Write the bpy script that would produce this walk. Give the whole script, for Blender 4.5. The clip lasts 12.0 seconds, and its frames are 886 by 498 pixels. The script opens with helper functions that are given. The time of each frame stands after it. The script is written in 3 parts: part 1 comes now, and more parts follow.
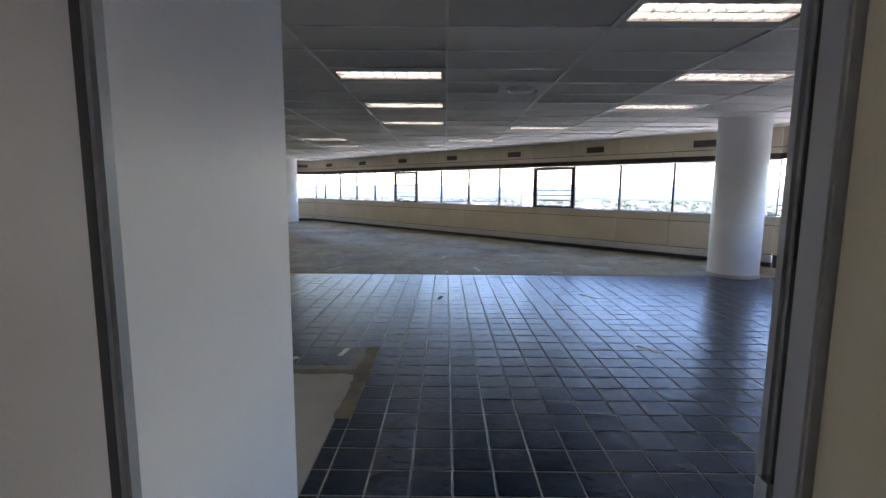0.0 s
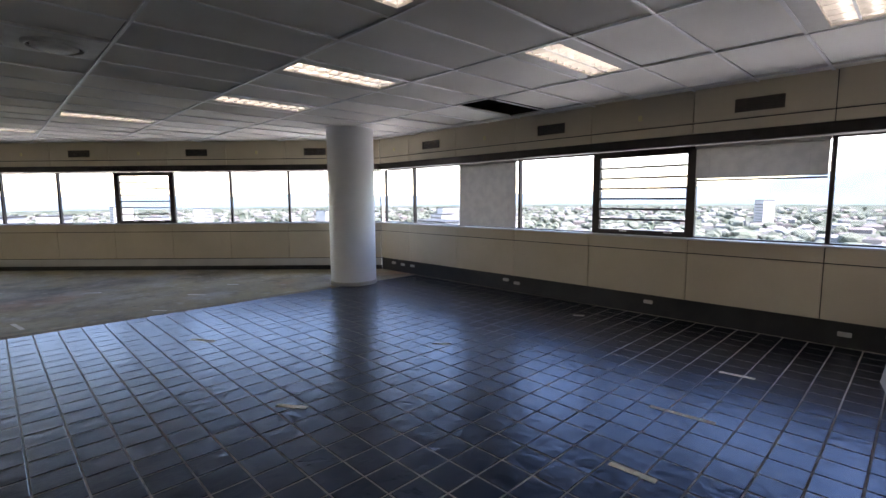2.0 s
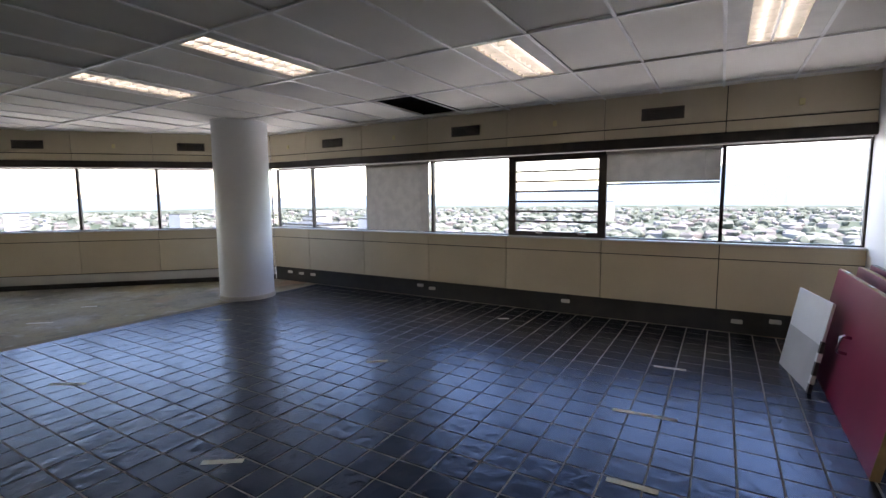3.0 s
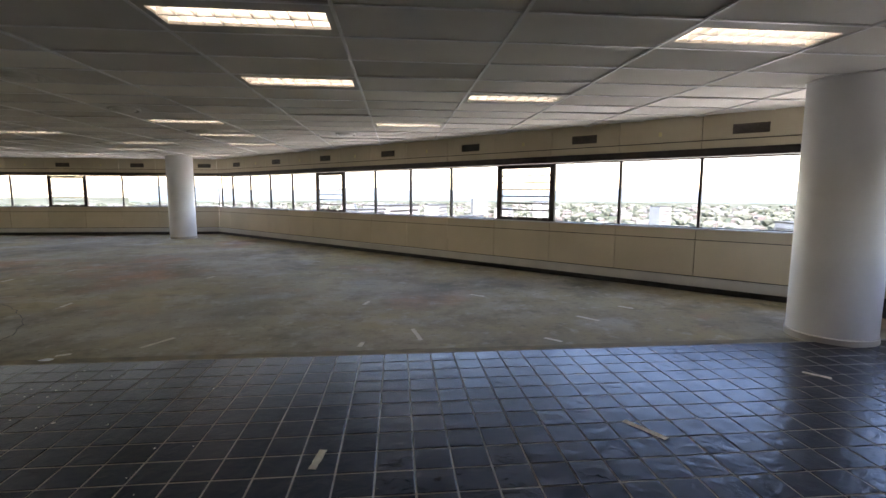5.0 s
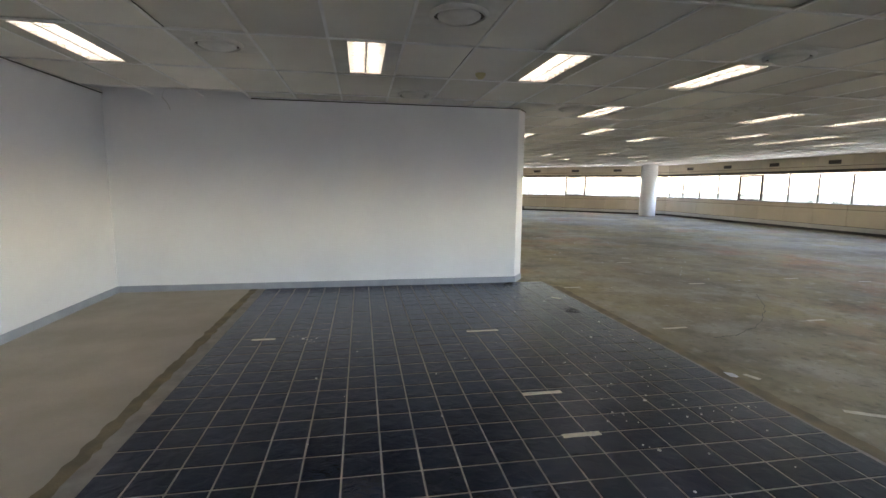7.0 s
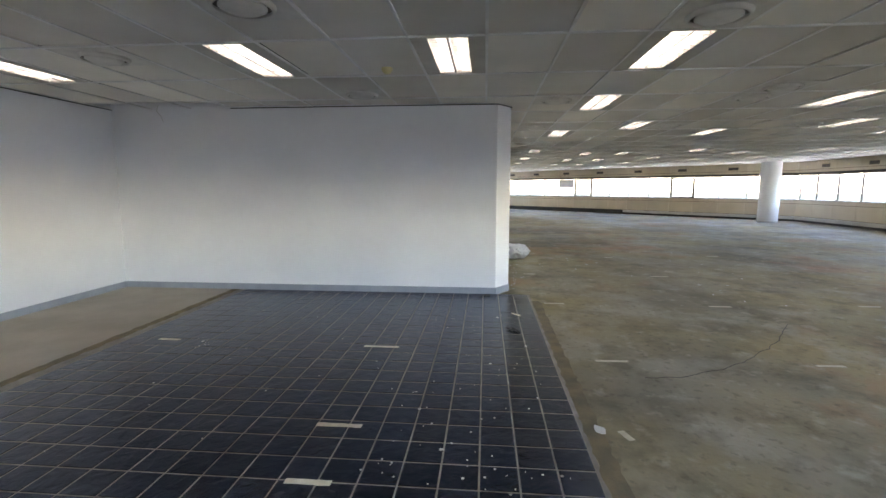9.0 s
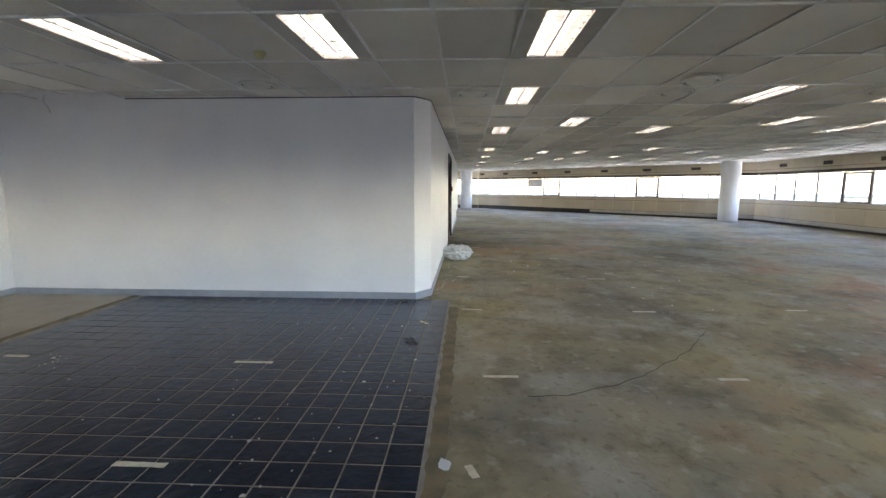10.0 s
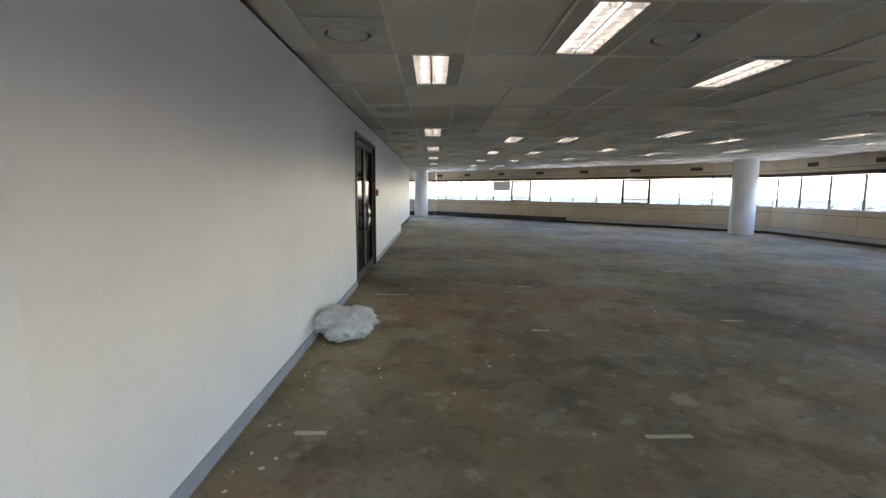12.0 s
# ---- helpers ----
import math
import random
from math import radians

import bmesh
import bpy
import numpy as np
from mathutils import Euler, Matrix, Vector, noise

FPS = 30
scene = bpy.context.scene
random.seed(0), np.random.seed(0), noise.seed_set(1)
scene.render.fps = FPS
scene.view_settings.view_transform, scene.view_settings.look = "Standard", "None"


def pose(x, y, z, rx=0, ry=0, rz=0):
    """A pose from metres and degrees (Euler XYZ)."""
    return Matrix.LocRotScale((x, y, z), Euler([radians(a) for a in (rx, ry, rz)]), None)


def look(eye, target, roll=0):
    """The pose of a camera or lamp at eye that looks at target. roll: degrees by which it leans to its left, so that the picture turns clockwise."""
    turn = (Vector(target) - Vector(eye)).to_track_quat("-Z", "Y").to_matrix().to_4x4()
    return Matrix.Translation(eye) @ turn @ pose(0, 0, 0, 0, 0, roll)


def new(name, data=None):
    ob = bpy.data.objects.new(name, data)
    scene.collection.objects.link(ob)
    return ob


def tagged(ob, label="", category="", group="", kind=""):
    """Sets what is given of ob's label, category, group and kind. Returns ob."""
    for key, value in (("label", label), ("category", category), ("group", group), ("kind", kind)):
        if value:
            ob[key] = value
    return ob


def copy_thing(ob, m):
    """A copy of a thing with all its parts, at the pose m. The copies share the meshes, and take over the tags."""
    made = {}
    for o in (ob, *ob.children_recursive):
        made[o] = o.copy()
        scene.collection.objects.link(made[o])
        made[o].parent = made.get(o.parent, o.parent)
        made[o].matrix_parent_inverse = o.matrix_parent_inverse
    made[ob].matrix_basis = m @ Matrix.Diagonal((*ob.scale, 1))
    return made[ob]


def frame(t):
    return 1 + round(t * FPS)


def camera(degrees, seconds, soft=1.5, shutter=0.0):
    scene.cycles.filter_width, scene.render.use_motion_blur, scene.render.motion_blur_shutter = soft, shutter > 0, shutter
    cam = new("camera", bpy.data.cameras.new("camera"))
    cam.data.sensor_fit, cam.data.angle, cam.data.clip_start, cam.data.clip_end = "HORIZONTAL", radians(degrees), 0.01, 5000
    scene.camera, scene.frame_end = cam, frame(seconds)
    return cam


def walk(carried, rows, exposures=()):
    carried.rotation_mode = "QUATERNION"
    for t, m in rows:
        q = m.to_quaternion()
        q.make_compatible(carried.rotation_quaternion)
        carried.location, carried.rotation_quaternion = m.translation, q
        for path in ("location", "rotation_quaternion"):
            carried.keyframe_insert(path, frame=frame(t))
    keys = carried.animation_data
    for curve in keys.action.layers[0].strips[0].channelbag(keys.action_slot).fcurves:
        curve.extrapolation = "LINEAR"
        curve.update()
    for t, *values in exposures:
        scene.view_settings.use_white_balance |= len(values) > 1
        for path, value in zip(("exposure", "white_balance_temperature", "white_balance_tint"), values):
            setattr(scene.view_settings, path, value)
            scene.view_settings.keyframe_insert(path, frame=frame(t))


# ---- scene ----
SIZE = 0.90
cam = camera(86.66, 12.0)
PATH = [
    (0.0, pose(0.001, -0.010, 1.337, 82.71, -0.41, 0.36)),
    (0.5, pose(0.071, 0.394, 1.351, 82.90, -0.25, -1.56)),
    (1.0, pose(0.151, 0.670, 1.360, 83.29, -0.17, -10.59)),
    (1.5, pose(0.231, 0.731, 1.361, 83.68, 0.14, -26.13)),
    (2.0, pose(0.390, 1.022, 1.357, 83.72, 0.44, -44.21)),
    (2.5, pose(0.312, 1.285, 1.367, 83.83, 0.51, -60.57)),
    (4.5, pose(0.334, 2.986, 1.372, 83.46, -0.13, -28.64)),
    (5.0, pose(0.360, 3.317, 1.384, 83.16, -0.18, -5.54)),
    (5.5, pose(0.334, 3.597, 1.394, 83.07, -0.33, 16.79)),
    (6.0, pose(0.374, 3.921, 1.385, 82.92, -0.23, 41.03)),
    (6.5, pose(0.371, 4.258, 1.370, 82.56, -0.53, 64.03)),
    (8.5, pose(0.224, 6.242, 1.365, 82.61, 0.16, 95.91)),
    (9.0, pose(0.078, 6.698, 1.380, 82.61, 0.02, 95.13)),
    (9.5, pose(-0.155, 7.120, 1.385, 82.53, -0.04, 94.20)),
    (10.0, pose(-0.360, 7.470, 1.370, 82.52, -0.12, 92.89)),
    (10.2, pose(-0.470, 7.570, 1.358, 82.50, -0.18, 92.55)),
    (10.4, pose(-0.610, 7.670, 1.347, 82.47, -0.24, 92.22)),
    (10.5, pose(-0.740, 7.715, 1.342, 82.45, -0.27, 92.06)),
    (10.6, pose(-0.970, 7.760, 1.337, 82.47, -0.28, 91.79)),
    (10.7, pose(-1.235, 7.810, 1.339, 82.48, -0.29, 91.52)),
    (10.8, pose(-1.527, 7.860, 1.342, 82.50, -0.30, 91.25)),
    (10.9, pose(-1.819, 7.900, 1.344, 82.51, -0.31, 90.98)),
    (11.0, pose(-2.111, 7.940, 1.346, 82.53, -0.32, 90.71)),
    (11.1, pose(-2.403, 7.975, 1.344, 82.54, -0.37, 90.48)),
    (11.2, pose(-2.695, 8.005, 1.341, 82.56, -0.42, 90.26)),
    (11.3, pose(-2.987, 8.030, 1.338, 82.57, -0.47, 90.03)),
    (11.4, pose(-3.279, 8.055, 1.336, 82.58, -0.52, 89.80)),
    (11.5, pose(-3.571, 8.075, 1.333, 82.60, -0.57, 89.58)),
    (11.6, pose(-3.863, 8.090, 1.338, 82.68, -0.53, 89.45)),
    (11.7, pose(-4.155, 8.100, 1.342, 82.76, -0.49, 89.31)),
    (11.8, pose(-4.447, 8.108, 1.347, 82.84, -0.44, 89.18)),
    (11.9, pose(-4.739, 8.114, 1.352, 82.92, -0.40, 89.05)),
    (12.0, pose(-5.031, 8.120, 1.356, 83.00, -0.36, 88.92)),
]
EXPO = [(0.0, 3.7, 6350, 28), (1.0, 3.33, 6500, 28), (2.5, 3.5, 7000, 28), (4.5, 3.55, 7300, 27), (5.0, 3.6, 7500, 27), (6.0, 4.1, 7300, 26), (8.5, 4.65, 6600, 25), (10.5, 4.45, 6550, 25), (11.5, 4.1, 6550, 26), (12.0, 3.88, 6450, 26)]
SKY, LAMP = 0.15, 0.42
NE_LOUVRE, NE_VENT, N_LOUVRE = (5, 10), (1, 3, 5, 7, 9, 11, 13), (4, 9)
# last four pairs: unseen lobby lamps, added to brighten the doorway walls
EAST_AND_ADDED_LIGHTS = [(-1, 0), (-1, 3), (-1, 6), (0, 11), (2, 0), (2, 3), (3, -3), (3, -6), (1, -3), (1, 7), (-1, -9), (0, -9), (-1, -11), (0, -11)]
TILE = (0.219, 0.2128, 0.0515, 2.7485)
walk(cam, PATH, EXPO)

# ---- light ----
world = bpy.data.worlds.new("sky")
scene.world = world
world.use_nodes = True
wn = world.node_tree.nodes
sky = wn.new("ShaderNodeTexSky")
sky.sky_type = "NISHITA"
sky.sun_disc = False
sky.sun_elevation, sky.sun_rotation = radians(58), radians(180)
sky.air_density, sky.dust_density = 1.2, 0.6
wn["Background"].inputs[1].default_value = SKY
world.node_tree.links.new(sky.outputs[0], wn["Background"].inputs[0])
sun_data = bpy.data.lights.new("sun", "SUN")
sun_data.energy, sun_data.angle, sun_data.color = 3.6, radians(0.5), (1.0, 0.95, 0.88)
sun = new("sun", sun_data)
sun.matrix_world = look((0, -50, 80), (0, 0, 0))


# ---- materials ----
def material(name, color, rough=0.6, metal=0.0, color2=None, scale=4.0, bump=0.0, bump_scale=60.0, spec=0.5,
             detail=6.0, island=0.0, random_ob=0.0, lo=0.35, hi=0.65, rough_var=0.0):
    m = bpy.data.materials.new(name)
    m.use_nodes = True
    nt = m.node_tree
    b = nt.nodes["Principled BSDF"]
    b.inputs["Roughness"].default_value = rough
    b.inputs["Metallic"].default_value = metal
    b.inputs["Specular IOR Level"].default_value = spec
    geo = nt.nodes.new("ShaderNodeNewGeometry")
    pos = geo.outputs["Position"]
    if color2 is None:
        color2 = [c * 0.88 for c in color]
    n1 = nt.nodes.new("ShaderNodeTexNoise")
    n1.inputs["Scale"].default_value, n1.inputs["Detail"].default_value = scale, detail
    nt.links.new(pos, n1.inputs["Vector"])
    mr = nt.nodes.new("ShaderNodeMapRange")
    mr.inputs[1].default_value, mr.inputs[2].default_value = lo, hi
    nt.links.new(n1.outputs[0], mr.inputs[0])
    mix = nt.nodes.new("ShaderNodeMix")
    mix.data_type = "RGBA"
    mix.inputs[6].default_value, mix.inputs[7].default_value = (*color, 1), (*color2, 1)
    nt.links.new(mr.outputs[0], mix.inputs[0])
    out = mix.outputs[2]
    if island or random_ob:
        src = geo.outputs["Random Per Island"]
        if random_ob:
            src = nt.nodes.new("ShaderNodeObjectInfo").outputs["Random"]
        k = island or random_ob
        mr2 = nt.nodes.new("ShaderNodeMapRange")
        mr2.inputs[3].default_value, mr2.inputs[4].default_value = 1 - k, 1 + k
        nt.links.new(src, mr2.inputs[0])
        hs = nt.nodes.new("ShaderNodeHueSaturation")
        nt.links.new(mr2.outputs[0], hs.inputs["Value"])
        nt.links.new(out, hs.inputs["Color"])
        out = hs.outputs[0]
    nt.links.new(out, b.inputs["Base Color"])
    if bump:
        n2 = nt.nodes.new("ShaderNodeTexNoise")
        n2.inputs["Scale"].default_value, n2.inputs["Detail"].default_value = bump_scale, 5
        nt.links.new(pos, n2.inputs["Vector"])
        bp = nt.nodes.new("ShaderNodeBump")
        bp.inputs["Strength"].default_value, bp.inputs["Distance"].default_value = bump, 0.01
        nt.links.new(n2.outputs[0], bp.inputs["Height"])
        nt.links.new(bp.outputs[0], b.inputs["Normal"])
    if rough_var:
        mr3 = nt.nodes.new("ShaderNodeMapRange")
        mr3.inputs[3].default_value, mr3.inputs[4].default_value = rough - rough_var, rough + rough_var
        nt.links.new(n1.outputs[0], mr3.inputs[0])
        nt.links.new(mr3.outputs[0], b.inputs["Roughness"])
    return m


def glowing(name, color, strength):
    m = material(name, color, 0.4)
    b = m.node_tree.nodes["Principled BSDF"]
    b.inputs["Emission Color"].default_value = (*color, 1)
    b.inputs["Emission Strength"].default_value = strength
    return m


def glass(name, tint, rough=0.0, alpha=0.0):
    m = bpy.data.materials.new(name)
    m.use_nodes = True
    nt = m.node_tree
    nt.nodes.remove(nt.nodes["Principled BSDF"])
    tr = nt.nodes.new("ShaderNodeBsdfTransparent")
    tr.inputs[0].default_value = (*tint, 1)
    gl = nt.nodes.new("ShaderNodeBsdfGlossy")
    gl.inputs["Roughness"].default_value = rough
    lw = nt.nodes.new("ShaderNodeLayerWeight")
    pw = nt.nodes.new("ShaderNodeMath")
    pw.operation = "POWER"
    pw.inputs[1].default_value = 5
    nt.links.new(lw.outputs["Facing"], pw.inputs[0])
    mr = nt.nodes.new("ShaderNodeMapRange")
    mr.inputs[3].default_value, mr.inputs[4].default_value = 0.04, 0.5
    nt.links.new(pw.outputs[0], mr.inputs[0])
    mx = nt.nodes.new("ShaderNodeMixShader")
    nt.links.new(mr.outputs[0], mx.inputs[0])
    nt.links.new(tr.outputs[0], mx.inputs[1])
    nt.links.new(gl.outputs[0], mx.inputs[2])
    nt.links.new(mx.outputs[0], nt.nodes["Material Output"].inputs[0])
    return m


def concrete_material():
    m = material("stained_concrete", (0.34, 0.31, 0.23), 0.72, 0, (0.19, 0.175, 0.135), 0.55, 0.35, 30, 0.35,
                 detail=9, lo=0.40, hi=0.62, rough_var=0.15)
    nt = m.node_tree
    b = nt.nodes["Principled BSDF"]
    base = b.inputs["Base Color"].links[0].from_socket
    pos = [n for n in nt.nodes if n.type == "NEW_GEOMETRY"][0].outputs["Position"]

    def layer(src, tint, scale, lo, hi, amount, offset):
        mp = nt.nodes.new("ShaderNodeMapping")
        mp.inputs["Location"].default_value = offset
        nt.links.new(pos, mp.inputs["Vector"])
        n = nt.nodes.new("ShaderNodeTexNoise")
        n.inputs["Scale"].default_value, n.inputs["Detail"].default_value = scale, 8
        n.inputs["Roughness"].default_value = 0.62
        nt.links.new(mp.outputs[0], n.inputs["Vector"])
        r = nt.nodes.new("ShaderNodeMapRange")
        r.inputs[1].default_value, r.inputs[2].default_value = lo, hi
        r.inputs[4].default_value = amount
        nt.links.new(n.outputs[0], r.inputs[0])
        x = nt.nodes.new("ShaderNodeMix")
        x.data_type = "RGBA"
        x.inputs[7].default_value = (*tint, 1)
        nt.links.new(r.outputs[0], x.inputs[0])
        nt.links.new(src, x.inputs[6])
        return x.outputs[2]
    c = layer(base, (0.43, 0.345, 0.155), 0.28, 0.40, 0.62, 0.75, (3, 7, 0))
    c = layer(c, (0.42, 0.21, 0.11), 0.33, 0.55, 0.66, 0.75, (21, 4, 0))
    c = layer(c, (0.50, 0.47, 0.40), 0.9, 0.53, 0.66, 0.5, (9, 31, 0))
    c = layer(c, (0.075, 0.068, 0.045), 0.7, 0.54, 0.70, 0.65, (40, 2, 0))
    c = layer(c, (0.10, 0.09, 0.055), 2.6, 0.50, 0.68, 0.55, (13, 5, 0))
    c = layer(c, (0.56, 0.52, 0.42), 5.5, 0.56, 0.68, 0.45, (2, 17, 0))
    c = layer(c, (0.09, 0.08, 0.055), 14.0, 0.56, 0.66, 0.4, (6, 3, 0))
    c = layer(c, (0.55, 0.54, 0.5), 22.0, 0.70, 0.76, 0.6, (1, 1, 0))
    nt.links.new(c, b.inputs["Base Color"])
    return m


def slate_material(name, island):
    m = material(name, (0.0135, 0.013, 0.0155), 0.25, 0, (0.019, 0.018, 0.020), 5.0, 0, 10, 0.62, detail=8,
                 island=0 if not island else 0.35, random_ob=0 if island else 0.35, rough_var=0.02)
    nt = m.node_tree
    b = nt.nodes["Principled BSDF"]
    pos = [n for n in nt.nodes if n.type == "NEW_GEOMETRY"][0].outputs["Position"]
    n = nt.nodes.new("ShaderNodeTexNoise")
    n.inputs["Scale"].default_value, n.inputs["Detail"].default_value = 12.0, 8
    n.inputs["Distortion"].default_value = 0.5
    nt.links.new(pos, n.inputs["Vector"])
    bp = nt.nodes.new("ShaderNodeBump")
    bp.inputs["Strength"].default_value, bp.inputs["Distance"].default_value = 0.30, 0.02
    # blue of the reflected sky is put into the specular tint
    b.inputs["Specular Tint"].default_value = (0.10, 0.38, 1.0, 1)
    nt.links.new(n.outputs[0], bp.inputs["Height"])
    nt.links.new(bp.outputs[0], b.inputs["Normal"])
    # scuffs and paint dust
    s = nt.nodes.new("ShaderNodeTexNoise")
    s.inputs["Scale"].default_value, s.inputs["Detail"].default_value = 6.0, 10
    s.inputs["Roughness"].default_value = 0.75
    nt.links.new(pos, s.inputs["Vector"])
    r = nt.nodes.new("ShaderNodeMapRange")
    r.inputs[1].default_value, r.inputs[2].default_value, r.inputs[4].default_value = 0.60, 0.74, 0.10
    nt.links.new(s.outputs[0], r.inputs[0])
    base = b.inputs["Base Color"].links[0].from_socket
    x = nt.nodes.new("ShaderNodeMix")
    x.data_type = "RGBA"
    x.inputs[7].default_value = (0.35, 0.34, 0.33, 1)
    nt.links.new(r.outputs[0], x.inputs[0])
    nt.links.new(base, x.inputs[6])
    nt.links.new(x.outputs[2], b.inputs["Base Color"])
    return m


WHITE = material("white_paint", (0.86, 0.86, 0.87), 0.45, 0, (0.81, 0.81, 0.83), 1.2, 0.06, 180)
COLUMN = material("column_paint", (0.80, 0.80, 0.80), 0.5, 0, (0.74, 0.74, 0.74), 2, 0.05, 150)
BEIGE = material("beige_laminate", (0.58, 0.49, 0.35), 0.5, 0, (0.52, 0.44, 0.31), 1.4, 0.05, 200, random_ob=0.05)
DARK = material("dark_backing", (0.022, 0.019, 0.018), 0.6, 0, (0.035, 0.03, 0.027), 6)
FRAME = material("bronze_frame", (0.035, 0.028, 0.026), 0.4, 0.5, (0.05, 0.04, 0.036), 8)
SILL = material("sill_paint", (0.62, 0.60, 0.56), 0.4, 0, (0.55, 0.53, 0.49), 4)
STRIP = material("grey_trunking", (0.52, 0.50, 0.45), 0.5, 0, (0.45, 0.43, 0.39), 3)
SKIRT = material("grey_skirting", (0.36, 0.38, 0.42), 0.5, 0, (0.30, 0.32, 0.36), 5)
PANE = glass("window_glass", (0.74, 0.78, 0.80))
BLIND = material("blind_slat", (0.50, 0.47, 0.42), 0.45, 0, (0.42, 0.39, 0.35), 10)
TILE_CEIL = material("ceiling_board", (0.83, 0.80, 0.74), 0.85, 0, (0.72, 0.69, 0.63), 0.8, 0.15, 160, 0.2, island=0.15)
TBAR = material("ceiling_bar", (0.90, 0.89, 0.87), 0.28, 0.0, (0.72, 0.71, 0.68), 3, spec=0.8)
VOID = material("ceiling_void", (0.02, 0.02, 0.02), 0.9)
LAMP_BODY = material("lamp_body", (0.60, 0.58, 0.52), 0.5, 0, (0.52, 0.5, 0.45), 6)
LOUVRE = material("lamp_louvre", (0.80, 0.80, 0.78), 0.25, 0.6, (0.7, 0.7, 0.68), 8)
TUBE = glowing("lamp_tube", (1.0, 0.93, 0.80), LAMP)
VENT = material("vent_white", (0.74, 0.72, 0.67), 0.45, 0, (0.64, 0.62, 0.57), 9)
VENT_DARK = material("vent_brown", (0.11, 0.085, 0.065), 0.5, 0.2, (0.07, 0.055, 0.045), 9)
CONCRETE = concrete_material()
SCREED = material("tan_screed", (0.50, 0.45, 0.37), 0.75, 0, (0.42, 0.375, 0.30), 2.0, 0.25, 40, 0.3, detail=8)
GLUE = material("adhesive_strip", (0.27, 0.22, 0.13), 0.8, 0, (0.17, 0.145, 0.10), 6.0, 0.5, 60, 0.3, detail=9)
SLATE = slate_material("slate_tile", True)
SLATE_ONE = slate_material("slate_tile_single", False)
GROUT = material("grout", (0.36, 0.33, 0.29), 0.85, 0, (0.26, 0.24, 0.21), 7, 0.3, 90)
TAPE = material("masking_tape", (0.78, 0.73, 0.58), 0.7, 0, (0.64, 0.59, 0.46), 20)
RED = material("burgundy_laminate", (0.21, 0.020, 0.050), 0.35, 0, (0.165, 0.016, 0.04), 3)
WOOD = material("raw_wood_edge", (0.36, 0.23, 0.11), 0.6, 0, (0.26, 0.16, 0.075), 14, 0.2, 80)
GREYBOARD = material("grey_board", (0.55, 0.55, 0.55), 0.5, 0, (0.47, 0.47, 0.47), 3)
CHROME = material("brushed_metal", (0.65, 0.65, 0.66), 0.25, 1.0)
BLACK = material("black_plastic", (0.02, 0.02, 0.02), 0.4)
ALARM = material("alarm_red", (0.30, 0.02, 0.03), 0.4)
CREAM = material("cream_plastic", (0.70, 0.62, 0.32), 0.4)


def plastic_film():
    m = material("plastic_film", (0.90, 0.90, 0.90), 0.3, 0, (0.84, 0.84, 0.85), 12)
    b = m.node_tree.nodes["Principled BSDF"]
    b.inputs["Transmission Weight"].default_value = 0.12
    b.inputs["IOR"].default_value = 1.15
    return m


FILM = plastic_film()


# ---- mesh helpers ----
def box(bm, x0, y0, z0, x1, y1, z1):
    vs = [bm.verts.new((x, y, z)) for x in (x0, x1) for y in (y0, y1) for z in (z0, z1)]
    for a, b, c, d in ((0, 1, 3, 2), (4, 6, 7, 5), (0, 4, 5, 1), (2, 3, 7, 6), (0, 2, 6, 4), (1, 5, 7, 3)):
        bm.faces.new((vs[a], vs[b], vs[c], vs[d]))


def mesh_of(bm, mat, name, bevel=0.0, smooth=False):
    if bevel:
        bmesh.ops.bevel(bm, geom=list(bm.edges), offset=bevel, segments=2, affect="EDGES", clamp_overlap=True)
    bmesh.ops.recalc_face_normals(bm, faces=bm.faces)
    me = bpy.data.meshes.new(name)
    bm.to_mesh(me)
    bm.free()
    me.materials.append(mat)
    if smooth:
        for p in me.polygons:
            p.use_smooth = True
    return me


def part(name, bm, mat, parent=None, label="", bevel=0.0, smooth=False, m=None):
    ob = new(name, mesh_of(bm, mat, name, bevel, smooth))
    if parent is not None:
        ob.parent = parent
    if m is not None:
        ob.matrix_basis = m
    if label:
        ob["label"] = label
    return ob


def boxes(*dims):
    bm = bmesh.new()
    for d in dims:
        box(bm, *d)
    return bm


def shared(name, me, parent, m):
    ob = new(name, me)
    ob.parent = parent
    ob.matrix_basis = m
    return ob


def tube(bm, points, r, seg=8):
    rings = []
    for i, p in enumerate(points):
        p = Vector(p)
        a = Vector(points[max(i - 1, 0)])
        b = Vector(points[min(i + 1, len(points) - 1)])
        q = (b - a).to_track_quat("Z", "Y")
        rings.append([bm.verts.new(p + q @ Vector((r * math.cos(2 * math.pi * k / seg), r * math.sin(2 * math.pi * k / seg), 0)))
                      for k in range(seg)])
    for u, v in zip(rings, rings[1:]):
        for k in range(seg):
            bm.faces.new((u[k], u[(k + 1) % seg], v[(k + 1) % seg], v[k]))
    bm.faces.new(rings[0][::-1])
    bm.faces.new(rings[-1])


def lathe(bm, prof, seg=40):
    rings = [[bm.verts.new((r * math.cos(2 * math.pi * k / seg), r * math.sin(2 * math.pi * k / seg), z)) for k in range(seg)]
             for r, z in prof]
    for u, v in zip(rings, rings[1:]):
        for k in range(seg):
            bm.faces.new((u[k], u[(k + 1) % seg], v[(k + 1) % seg], v[k]))
    return rings


# ---- plan ----
CEIL = 2.70
XE, YS, YN, DIAG = 6.40, 0.57, 21.65, 15.55
XNW, XW = -22.96, -35.46
YCORE, XCORE, YBOX, XBOX = 7.80, -6.68, 1.85, -0.625
C_E, C_N = (XE, DIAG - XE), (DIAG - YN, YN)
C_NW, C_W = (XNW, YN), (XW, YN - (XNW - XW))

